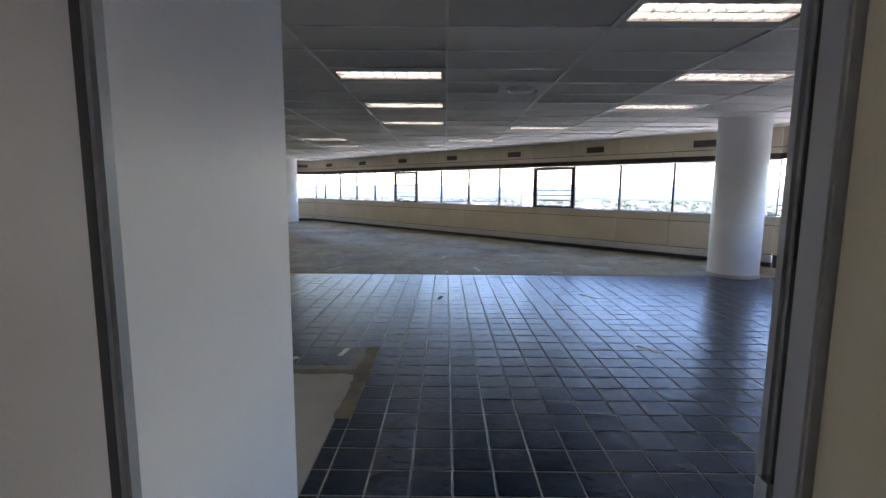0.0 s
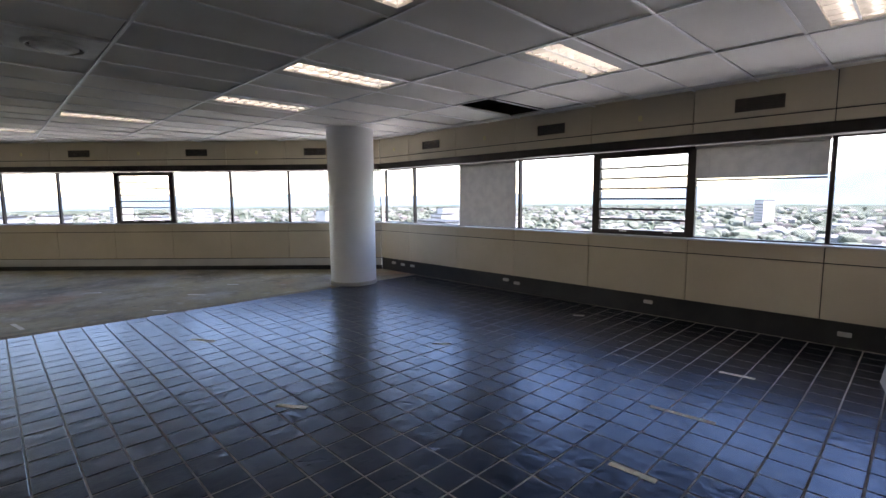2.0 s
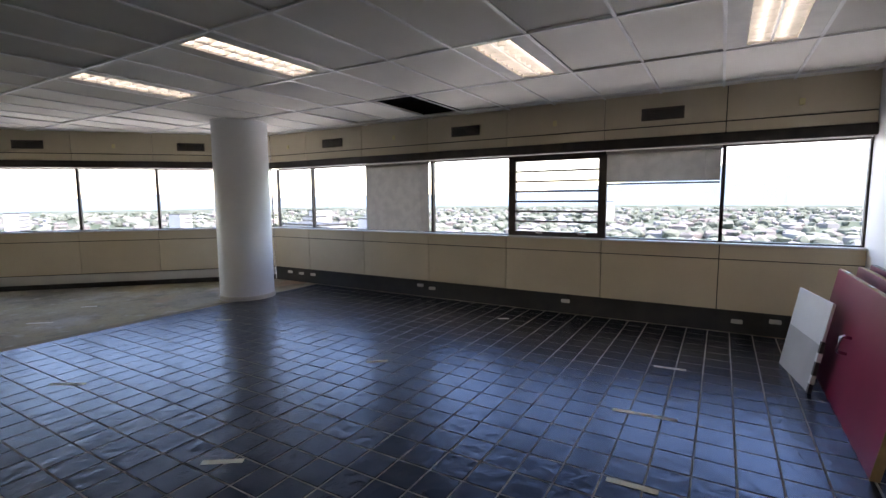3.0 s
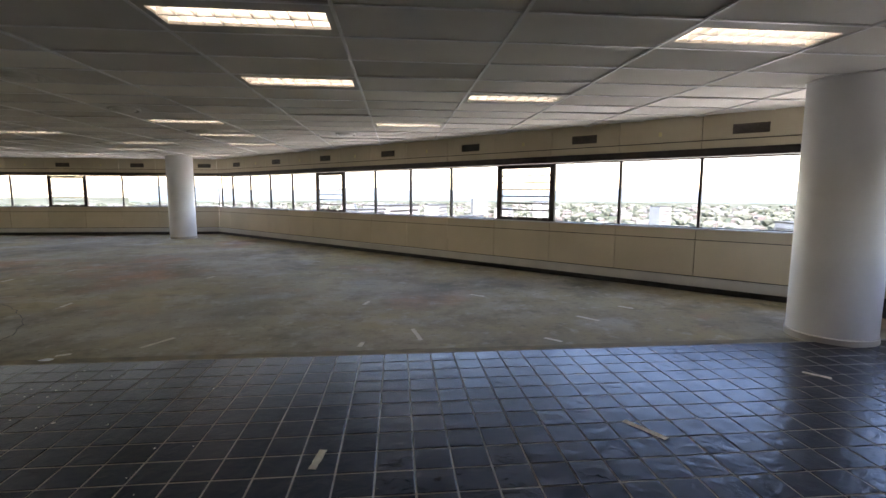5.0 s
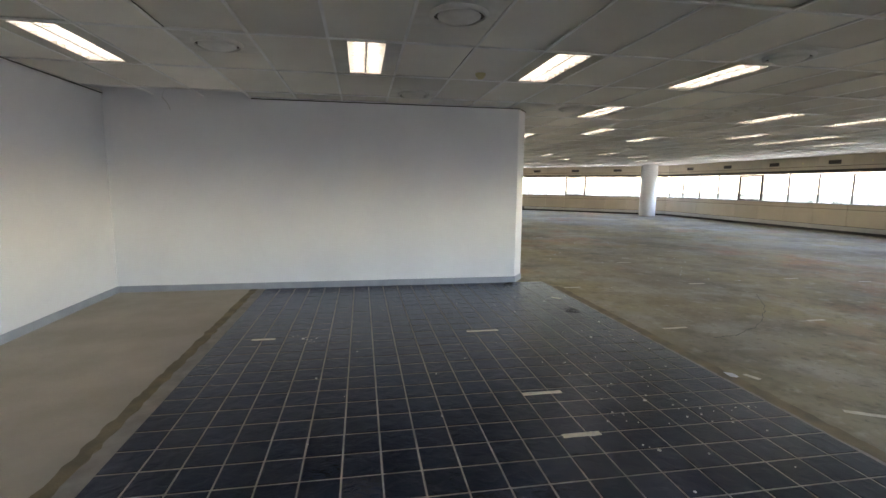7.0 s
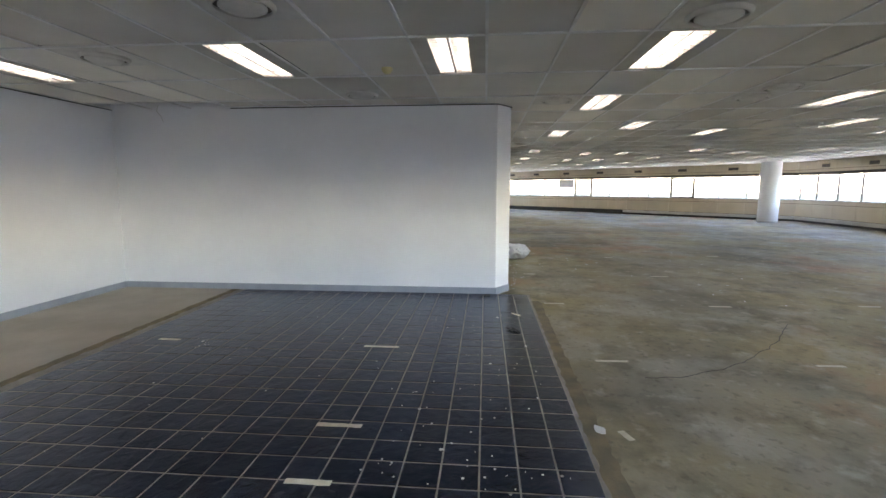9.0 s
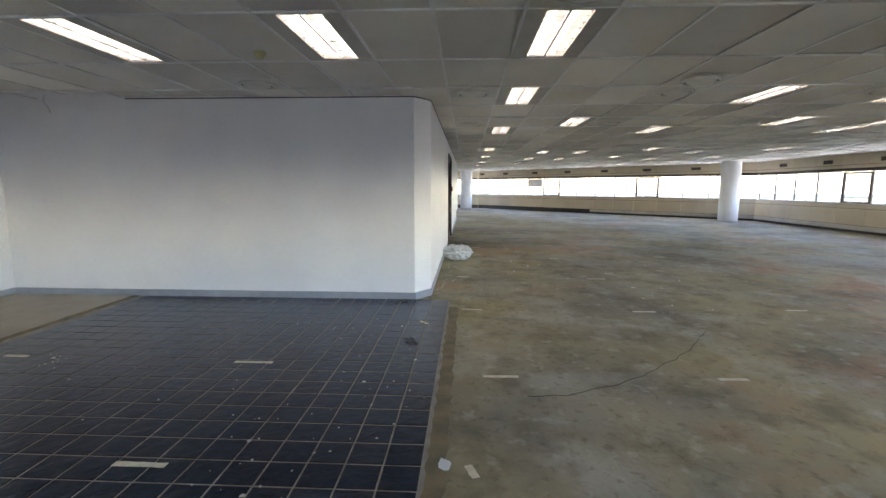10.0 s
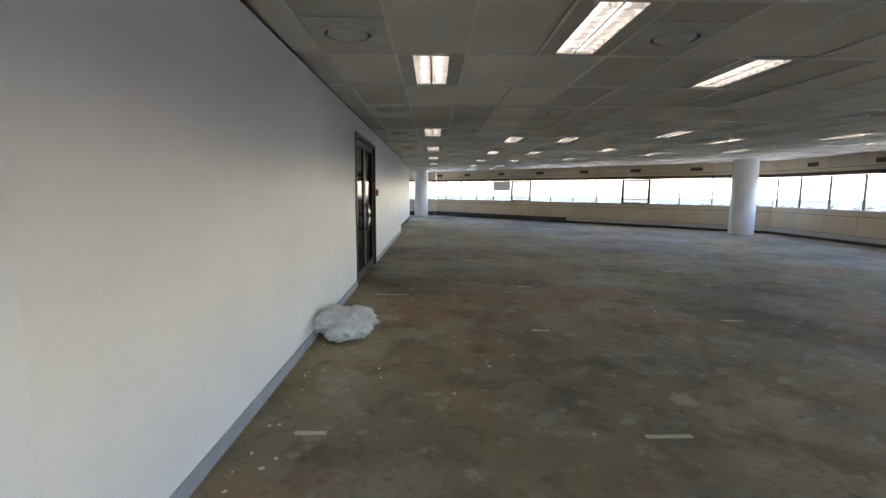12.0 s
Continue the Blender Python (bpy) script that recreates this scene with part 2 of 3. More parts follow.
# ---- floors ----
bm = bmesh.new()
pts = [(XE + .3, -3.2), (XE + .3, C_E[1] + .2), (C_N[0] + .2, YN + .3), (XNW - .2, YN + .3), (XW - .3, C_W[1] + .2), (XW - .3, -3.2)]
bm.faces.new([bm.verts.new((x, y, -0.010)) for x, y in pts])
bm.faces.new([bm.verts.new((x, y, -0.30)) for x, y in pts][::-1])
floor = tagged(part("floor", bm, CONCRETE), "bare stained concrete floor with old adhesive patches", "floor", kind="structure")

# tan screed patch and its adhesive borders
bm = boxes((XCORE, YBOX, -0.009, -0.71, 3.66, 0.0005))
tagged(part("screed_floor", bm, SCREED), "smooth tan screed patch beside the slate tiles", "floor", kind="structure")


def ragged(name, x0, y0, x1, y1, z, label):
    rng = random.Random(int(x0 * 31 + y0 * 17))
    bm = bmesh.new()
    along = abs(x1 - x0) > abs(y1 - y0)
    n = int(max(abs(x1 - x0), abs(y1 - y0)) / 0.06) + 2
    up = []
    dn = []
    for i in range(n + 1):
        f = i / n
        e = rng.uniform(-0.012, 0.012)
        g = rng.uniform(-0.012, 0.012)
        if along:
            up.append(bm.verts.new((x0 + f * (x1 - x0), y1 + e, z)))
            dn.append(bm.verts.new((x0 + f * (x1 - x0), y0 + g, z)))
        else:
            up.append(bm.verts.new((x0 + e, y0 + f * (y1 - y0), z)))
            dn.append(bm.verts.new((x1 + g, y0 + f * (y1 - y0), z)))
    for i in range(n):
        bm.faces.new((dn[i], dn[i + 1], up[i + 1], up[i]))
    ext = bmesh.ops.extrude_face_region(bm, geom=list(bm.faces))
    bmesh.ops.translate(bm, vec=(0, 0, -0.006), verts=[v for v in ext["geom"] if isinstance(v, bmesh.types.BMVert)])
    return tagged(part(name, bm, GLUE), label, "floor trim", kind="structure")


ragged("adhesive_strip_1", -0.72, 2.87, -0.61, 4.28, 0.003, "brown adhesive strip round the screed patch")
ragged("adhesive_strip_2", XCORE + .02, 3.61, -0.72, 3.70, 0.003, "brown adhesive strip round the screed patch")
ragged("adhesive_strip_3", -6.3, 8.09, 4.6, 8.20, -0.002, "yellowish adhesive strip along the slate edge")

# ---- perimeter walls ----
def frame_of(a, b):
    d = (Vector((b[0], b[1], 0)) - Vector((a[0], a[1], 0)))
    n = d.length
    d.normalize()
    out = Vector((0, 0, 1)).cross(d)
    return Matrix(((d.x, out.x, 0, a[0]), (d.y, out.y, 0, a[1]), (0, 0, 1, 0), (0, 0, 0, 1))), n


WIN = [0]
cache = {}


def cached(key, make):
    if key not in cache:
        cache[key] = make()
    return cache[key]


def window(m, w, kind):
    WIN[0] += 1
    root = new("window_%d" % WIN[0])
    root.matrix_basis = m
    lab = {"plain": "bronze-framed fixed office window over the city", "louvre": "dark-framed window with horizontal glass louvre blades"}
    tagged(root, lab[kind], "window", "facade windows", "structure")
    z0, z1 = 1.0, 2.09
    f = 0.02 if kind == "plain" else 0.08
    y = 0.12
    k = (round(w, 3), kind)
    fr = cached(("fr", k), lambda: mesh_of(boxes((0, y, z0, f, y + .06, z1), (w - f, y, z0, w, y + .06, z1), (f, y, z0, w - f, y + .06, z0 + f * .8),
                                                 (f, y, z1 - f, w - f, y + .06, z1)), FRAME, "window_frame"))
    shared("window_frame", fr, root, Matrix())
    if kind == "plain":
        pm = cached(("pane", k), lambda: mesh_of(boxes((f, y + .025, z0 + f * .8, w - f, y + .031, z1 - f)), PANE, "pane"))
        p = shared("pane", pm, root, Matrix())
        p.visible_shadow = False
    else:
        n = 7
        h = (z1 - z0 - 1.8 * f) / n
        bl = cached(("bl", k), lambda: mesh_of(boxes((f, y + .02, 0.004, w - f, y + .026, h - .004)), PANE, "louvre_blade"))
        rl = cached(("rl", k), lambda: mesh_of(boxes((f, y + .005, -0.012, w - f, y + .045, 0.012)), FRAME, "blade_rail"))
        hd = cached("hd", lambda: mesh_of(boxes((0, y - .02, 0, .10, y, .02)), CHROME, "catch"))
        for i in range(n):
            zb = z0 + f * .8 + i * h
            p = shared("louvre_blade", bl, root, pose(0, 0, zb))
            p.visible_shadow = False
            if i:
                shared("blade_rail", rl, root, pose(0, 0, zb))
        shared("catch", hd, root, pose(w * .3, 0, z0 + .035))
        shared("catch", hd, root, pose(w * .75, 0, z0 + .035))
    return root


def blind(m, w, drop):
    root = new("venetian_blind")
    root.matrix_basis = m
    tagged(root, "grey-beige venetian blind lowered over the glass" if drop > .8 else "grey-beige venetian blind half raised at the window head", "blind")
    part("head_rail", boxes((.02, .055, 2.05, w - .02, .10, 2.085)), BLIND, root)
    bm = bmesh.new()
    n = int(drop / 0.022)
    for i in range(n):
        z = 2.045 - i * 0.022
        vs = [bm.verts.new(p) for p in ((.03, .062, z - .0125), (w - .03, .062, z - .0125), (w - .03, .078, z + .0125), (.03, .078, z + .0125))]
        bm.faces.new(vs)
    ob = part("slats", bm, BLIND, root)
    so = ob.modifiers.new("thickness", "SOLIDIFY")
    so.thickness = 0.0012
    part("bottom_rail", boxes((.03, .066, 2.03 - drop, w - .03, .088, 2.05 - drop)), BLIND, root)
    for x in (.18, w - .18):
        bm = bmesh.new()
        tube(bm, [(x, .06, 2.05), (x, .06, 2.04 - drop)], .002, 5)
        part("cord", bm, BLIND, root)
    return root


def vent_mesh():
    return mesh_of(boxes((0, -.012, 0, .45, 0, .015), (0, -.012, .125, .45, 0, .14), (0, -.012, .015, .015, 0, .125),
                         (.435, -.012, .015, .45, 0, .125)), VENT_DARK, "frame")


def facade(name, a, b, joints, louvres, vents, base, blinds=(), low=None):
    m, length = frame_of(a, b)
    bm = boxes((0, .03, 0, length, .28, .985), (0, .03, 2.10, length, .28, 3.0))
    wall = part(name, bm, DARK)
    wall.matrix_basis = m
    tagged(wall, "beige panelled office perimeter wall with dark joints", "wall", kind="structure")
    js = [0.0] + [j for j in joints if .12 < j < length - .12] + [length]
    rows = ((.255, .815), (.828, .978), (2.215, 2.325), (2.340, CEIL + .02))
    for i, (s, e) in enumerate(zip(js, js[1:])):
        w = e - s
        for z0, z1 in rows:
            me = cached(("panel", round(w, 3), z0), lambda: mesh_of(boxes((.005, 0, z0, w - .005, .028, z1)), BEIGE, "panel", 0.002))
            shared("panel", me, wall, pose(s, 0, 0))
        window(m @ pose(s, 0, 0), w, "louvre" if i in louvres else "plain")
        if i in blinds:
            blind(m @ pose(s, 0, 0), w, blinds[i])
        if i in vents and w > .6:
            v = new("wall_vent")
            v.matrix_basis = m @ pose(s + w / 2 - .22, 0, 2.40)
            tagged(v, "small brown slotted air vent in the beige panel", "vent", "wall vents")
            shared("frame", cached("vent", vent_mesh), v, Matrix())
            shared("backing", cached("ventb", lambda: mesh_of(boxes((.015, -.002, .015, .435, 0, .125)), DARK, "backing")), v, Matrix())
            sl = cached("slat", lambda: mesh_of(boxes((.015, -.010, 0, .435, -.003, .008)), VENT_DARK, "slat"))
            for k in range(6):
                shared("slat", sl, v, pose(0, 0, .022 + k * .018))
        elif w > .9:
            t = new("call_point", cached("cp", lambda: mesh_of(boxes((0, -.02, 0, .05, 0, .07)), CREAM, "call_point", .006)))
            t.matrix_basis = m @ pose(s + w / 2, 0, 2.43)
            tagged(t, "small cream sensor box on the beige panel", "sensor", "wall sensors")
    sill = part("window_sill", boxes((0, -.03, .982, length, .125, 1.0)), SILL, wall, "pale painted window sill", .004)
    head = part("head_rail", boxes((0, -.025, 2.095, length, .10, 2.205)), FRAME, wall, "dark bronze blind rail", .004)
    split = base if isinstance(base, float) else (0.0 if base == "strip" else length)
    if split > 0:
        part("plinth", boxes((0, .018, 0, split, .029, .25)), DARK, wall, "black recessed service plinth")
    if split < length:
        part("plinth", boxes((split, .018, 0, length, .029, .095)), DARK, wall, "black recessed plinth")
        part("trunking", boxes((split, -.035, .095, length, .028, .24)), STRIP, wall, "grey skirting trunking", .006)
    return wall, m


wall_e, m_e = facade("wall_east", C_E, (XE, YS), [C_E[1] - y for y in (8.22, 6.94, 5.66, 4.38, 3.10, 1.82)],
                     (4,), (1, 3, 5), "plinth", {2: 1.04, 5: .36})
# the diagonal and north walls run on clockwise seen from above
J = 1.24
_, L = frame_of(C_N, C_E)
wall_ne, m_ne = facade("wall_northeast", C_N, C_E, sorted(L - (.73 + J * k) for k in range(14)), NE_LOUVRE, NE_VENT, "strip")
wall_n, m_n = facade("wall_north", C_NW, C_N, [1.11 + J * k for k in range(14)], N_LOUVRE, range(1, 14, 2), "strip")
wall_nw, m_nw = facade("wall_northwest", C_W, C_NW, [.73 + J * k for k in range(14)], (5, 10), range(0, 14, 2), 9.2, {4: .5})
wall_w, m_w = facade("wall_west", (XW, YS), C_W, [.55 + J * k for k in range(7)], (3,), (1, 3, 5), "plinth")


def socket(m):
    ob = new("floor_socket", cached("sock", lambda: mesh_of(boxes((0, -.010, 0, .11, .016, .045)), STRIP, "floor_socket", .004)))
    ob.matrix_basis = m
    tagged(ob, "white power socket on the black plinth", "socket", "plinth sockets")


for y, z in ((8.80, .15), (8.51, .14), (8.21, .14), (5.88, .15), (5.66, .12), (3.59, .14), (1.67, .11), (1.32, .15)):
    socket(m_e @ pose(C_E[1] - y, 0, z))


# ---- inner walls ----
CREAMWALL = material("cream_paint", (0.74, 0.69, 0.52), 0.5, 0, (0.68, 0.63, 0.47), 1.5, .05, 150)
def wall(name, x0, y0, x1, y1, z0=0.0, z1=2.9, mat=WHITE, label="white painted partition wall"):
    ob = part(name, boxes((x0, y0, z0, x1, y1, z1)), mat)
    return tagged(ob, label, "wall", kind="structure")


def skirting(n, a, b, mat=SKIRT, h=.09):
    m, length = frame_of(a, b)
    ob = part("baseboard_%d" % n, boxes((0, -.014, -.01, length, .004, h)), mat, None, bevel=.003)
    ob.matrix_basis = m
    return tagged(ob, "grey painted skirting board" if mat is SKIRT else "black skirting board", "baseboard", kind="structure")


# core: a box with a chamfered corner, and the doorway in its long face
DX0, DX1, DH = -15.38, -12.98, 2.42
wall("wall_core_east", XCORE - .15, YBOX - .15, XCORE, 7.60)
bm = bmesh.new()
ring = [(XCORE, 7.60), (-6.97, YCORE), (-6.97, YCORE - .15), (-6.83, 7.60)]
lo_v = [bm.verts.new((x, y, 0)) for x, y in ring]
hi_v = [bm.verts.new((x, y, 2.9)) for x, y in ring]
bm.faces.new(lo_v)
bm.faces.new(hi_v[::-1])
for i in range(4):
    bm.faces.new((lo_v[i], lo_v[(i + 1) % 4], hi_v[(i + 1) % 4], hi_v[i]))
tagged(part("wall_core_corner", bm, WHITE), "white chamfered wall corner", "wall", kind="structure")
wall("wall_core_north_1", DX1, YCORE - .15, -6.97, YCORE)
wall("wall_core_north_2", -23.0, YCORE - .15, DX0, YCORE)
wall("wall_core_lintel", DX0, YCORE - .15, DX1, YCORE, DH)
wall("wall_core_north_3", -31.0, YCORE - .25, -23.0, YCORE - .10)
wall("wall_core_west", -31.15, YS, -31.0, YCORE - .10)
wall("wall_core_back", -31.0, 5.2, -7.0, 5.35)
wall("wall_niche", XCORE, YBOX - .15, XBOX, YBOX)
wall("wall_niche_return", XBOX - .15, YS + .001, XBOX, YBOX - .15)
wall("wall_south_east", .46, YS - .08, XE + .3, YS)
wall("wall_lobby_lining", .47, YS - .089, 1.35, YS - .081, z1=2.69, mat=CREAMWALL, label="cream painted lobby wall lining")
wall("wall_south_lobby", -1.35, YS - .08, -.46, YS)
wall("wall_south_lintel", -.46, YS - .08, .46, YS, 2.12)
wall("wall_south_west", XW - .3, YS - .15, -31.0, YS)
# lobby behind the doorway
for nm, d in (("wall_lobby_left", (-1.5, -2.6, -1.35, YS - .13)), ("wall_lobby_right", (1.35, -2.6, 1.5, YS - .13)), ("wall_lobby_back", (-1.5, -2.75, 1.5, -2.6))):
    wall(nm, *d, mat=CREAMWALL, label="cream painted lobby wall")

skirting(1, (XCORE, YBOX), (XCORE, 7.60))
skirting(2, (XCORE, 7.60), (-6.97, YCORE))
skirting(3, (-6.97, YCORE), (DX1, YCORE))
skirting(4, (DX0, YCORE), (-23.0, YCORE))
skirting(5, (-23.0, YCORE - .10), (-31.0, YCORE - .10), DARK, .16)
skirting(6, (XBOX, YBOX), (XCORE, YBOX))
skirting(7, (.53, YS), (XE, YS)).matrix_basis = frame_of((XE, YS), (.53, YS))[0]

# entrance doorway frame
frame_root = new("door_1")
tagged(frame_root, "grey steel door frame of the entrance doorway", "door frame", kind="structure")
JAMB = material("jamb_grey", (0.40, 0.43, 0.47), 0.4, 0.1, (0.34, 0.37, 0.41), 5)
JAMB_WHITE = material("jamb_white", (0.66, 0.63, 0.62), 0.45, 0, (0.60, 0.57, 0.57), 3, .05, 160)
part("lining", boxes((-.46, YS - .62, 0, -.425, YS - .022, 2.09)), JAMB_WHITE, frame_root, "off-white painted timber lining", .004)
# this left black strip stands in for the shaded seam beside the jamb
part("seal", boxes((-.455, YS - .0215, 0, -.430, YS - .002, 2.09)), DARK, frame_root, "black strip drawn for the dark frame seam")
part("jamb", boxes((-.46, YS - .0015, 0, -.422, YS + .034, 2.12)), JAMB, frame_root, bevel=.008)
part("architrave", boxes((-.53, YS + .002, 0, -.461, YS + .014, 2.16)), JAMB, frame_root, bevel=.003)
part("lining", boxes((.425, YS - .62, 0, .46, YS - .075, 2.09)), CREAMWALL, frame_root, "cream painted timber lining", .004)
part("stop", boxes((.412, YS - .0745, 0, .46, YS - .032, 2.09)), JAMB, frame_root, bevel=.004)
part("seal", boxes((.430, YS - .0315, 0, .455, YS - .006, 2.09)), DARK, frame_root, "black strip drawn for the dark frame seam")
part("jamb", boxes((.422, YS - .0055, 0, .46, YS + .018, 2.12)), JAMB, frame_root, bevel=.006)
part("architrave", boxes((.461, YS + .002, 0, .53, YS + .014, 2.16)), JAMB, frame_root, bevel=.003)
part("lintel", boxes((-.421, YS - .095, 2.09, .421, YS + .012, 2.12)), JAMB, frame_root)
part("strike_plate", boxes((.408, YS - .030, .98, .4295, YS - .01, 1.12)), CHROME, frame_root, "steel strike plate")
# black block on the plate stands for the shade in the latch hole
part("latch_hole", boxes((.4065, YS - .025, 1.01, .4078, YS - .014, 1.07)), BLACK, frame_root, "black tab drawn for the shaded latch recess")

# ---- columns ----
def column(x, y, group):
    root = new("column")
    root.matrix_basis = pose(x, y, 0)
    tagged(root, "round white painted concrete column", "column", group, "structure")
    bm = bmesh.new()
    lathe(bm, [(.40, -.01), (.40, 2.72)], 64)
    part("shaft", bm, COLUMN, root, smooth=True)
    bm = bmesh.new()
    lathe(bm, [(.40, -.01), (.412, -.01), (.412, .055), (.40, .062)], 64)
    part("base_ring", bm, STRIP, root, smooth=False)
    bm = bmesh.new()
    lathe(bm, [(.40, 2.685), (.415, 2.688), (.415, 2.70)], 64)
    part("collar", bm, TBAR, root)


for x, y in ((5.10, 8.25), (-6.76, 20.20), (-22.30, 20.10), (-34.0, 8.25)):
    column(x, y, "round columns")

# ---- ceiling ----
GX, GY, Y0 = 1.235, 0.62, 4.96


def inside(x, y, m=.0):
    return (XW - m < x < XE + m and y < YN + m and x + y < DIAG + m * 1.4 and y - x < YN - XNW + m * 1.4 and y > -2.7)


LIGHTS = EAST_AND_ADDED_LIGHTS + [(-4, 3), (-4, 0), (-4, -4), (-4, 6), (-6, 6), (-6, 11), (-3, 11), (-8, 8), (-9, 6), (-9, 11)]
for i in range(-28, -10, 3):
    for k in (6, 9, 11, 14, 17, 20, 23):
        LIGHTS.append((i - (k % 2), k))
for i, k in ((-3, 14), (-6, 14), (-8, 14), (-5, 17), (-8, 17), (-3, 17), (-6, 20), (-9, 20), (-3, 20), (-9, 17), (-8, 23), (-5, 23)):
    LIGHTS.append((i, k))
LIGHTS = [(i, k) for i, k in dict.fromkeys(LIGHTS) if inside((i + .5) * GX, Y0 + (k + .5) * GY, -.7)]
HOLES = {(4, 0)}
rng = random.Random(5)
verts, faces = [], []


def raw_box(x0, y0, z0, x1, y1, z1, tilt=0.0):
    n = len(verts)
    for x in (x0, x1):
        for y in (y0, y1):
            for z in (z0, z1):
                verts.append((x, y, z + (tilt if x == x1 else 0)))
    for q in ((0, 1, 3, 2), (4, 6, 7, 5), (0, 4, 5, 1), (2, 3, 7, 6), (0, 2, 6, 4), (1, 5, 7, 3)):
        faces.append(tuple(n + v for v in q))


taken = set(LIGHTS) | HOLES | {(-6, -3), (-6, -4), (-6, -5)}
for i in range(-30, 6):
    for k in range(-13, 28):
        x0, y0 = i * GX, Y0 + k * GY
        if (i, k) in taken or not inside(x0 + GX / 2, y0 + GY / 2, .45):
            continue
        dz = rng.choice((.001, .002, .003, .004, .012))
        raw_box(x0 + .008, y0 + .008, CEIL + .002 + dz, x0 + GX - .008, y0 + GY - .008, CEIL + .018 + dz, rng.uniform(-.004, .009))
me = bpy.data.meshes.new("ceiling")
me.from_pydata(verts, [], faces)
me.materials.append(TILE_CEIL)
tagged(new("ceiling", me), "grey-white suspended ceiling of rectangular boards", "ceiling", kind="structure")
verts, faces = [], []
for i in range(-29, 7):
    x = i * GX
    for k in range(-13, 28):
        y0 = Y0 + k * GY
        if inside(x, y0 + GY / 2, .3):
            raw_box(x - .012, y0, CEIL - .009, x + .012, y0 + GY, CEIL + .004)
            raw_box(x + .012, y0 - .012, CEIL - .006, x + GX - .012, y0 + .012, CEIL + .003)
me = bpy.data.meshes.new("ceiling_grid")
me.from_pydata(verts, [], faces)
me.materials.append(TBAR)
tagged(new("ceiling_grid", me), "pale metal grid of the suspended ceiling", "ceiling", kind="structure")
bm = bmesh.new()
bm.faces.new([bm.verts.new((x, y, 2.985)) for x, y in pts])
tagged(part("ceiling_slab", bm, VOID), "dark slab above the suspended ceiling", "ceiling", kind="structure")
# loose boards tipped up along the niche, leaving dark gaps beside the wall
for k, lift, tip in ((-3, .050, 7.5), (-4, .085, 13.0), (-5, .05, 7.5)):
    ob = tagged(part("ceiling_board", boxes((0, 0, 0, .35, .585, .014)), TILE_CEIL), "loose ceiling board tipped up out of the grid", "ceiling board", "loose ceiling boards")
    ob.matrix_basis = pose(XCORE + .15, Y0 + k * GY + .02, CEIL + lift, 0, tip, 0)
bm = bmesh.new()
tube(bm, [(XCORE + .03, 2.62, 2.74), (XCORE + .05, 2.60, 2.66), (XCORE + .035, 2.66, 2.58), (XCORE + .06, 2.70, 2.50)], .004, 6)
tagged(part("loose_cable", bm, STRIP, smooth=True), "thin grey cable hanging from the ceiling gap", "cable")


# dark strip stands in for the shadow line between wall and ceiling
def shadow_strip(n, a, b):
    m, length = frame_of(a, b)
    ob = part("trim_%d" % n, boxes((0, -.012, CEIL - .016, length, .004, CEIL - .004)), FRAME)
    ob.matrix_basis = m
    tagged(ob, "thin dark strip in place of the shadow gap where wall meets ceiling", "trim", kind="structure")


shadow_strip(1, (XCORE, 3.72), (XCORE, 7.60))
shadow_strip(2, (XCORE, 7.60), (-6.97, YCORE))
shadow_strip(3, (-6.97, YCORE), (-23.0, YCORE))
shadow_strip(4, (XBOX, YBOX), (XCORE, YBOX))


def lamp_master():
    root = new("ceiling_light")
    tagged(root, "recessed fluorescent ceiling light with silver louvre", "ceiling light", "ceiling lights")
    w, d = GX - .016, GY - .016
    a, b = .05, .14
    part("frame", boxes((0, 0, 0, w, b, .02), (0, d - b, 0, w, d, .02), (0, b, 0, a, d - b, .02), (w - a, b, 0, w, d - b, .02)), LAMP_BODY, root)
    part("housing", boxes((a, b, .085, w - a, d - b, .09), (a - .004, b, .0205, a, d - b, .085), (w - a, b, .0205, w - a + .004, d - b, .085),
                          (a, b - .004, .0205, w - a, b, .085), (a, d - b, .0205, w - a, d - b + .004, .085)), LOUVRE, root)
    for y in (b + .085, d - b - .085):
        bm = bmesh.new()
        tube(bm, [(a + .02, y, .066), (w - a - .02, y, .066)], .014, 10)
        part("fluorescent_tube", bm, TUBE, root)
    bm = boxes((a, d / 2 - .008, .004, w - a, d / 2 + .008, .05))
    n = 9
    for i in range(1, n):
        x = a + (w - 2 * a) * i / n
        box(bm, x - .003, b, .006, x + .003, d / 2 - .009, .046)
        box(bm, x - .003, d / 2 + .009, .006, x + .003, d - b, .046)
    part("louvre", bm, LOUVRE, root)
    return root


lamp = None
for i, k in LIGHTS:
    m = pose(i * GX + .008, Y0 + k * GY + .008, CEIL - .001)
    if lamp is None:
        lamp = lamp_master()
        lamp.matrix_basis = m
    else:
        copy_thing(lamp, m)


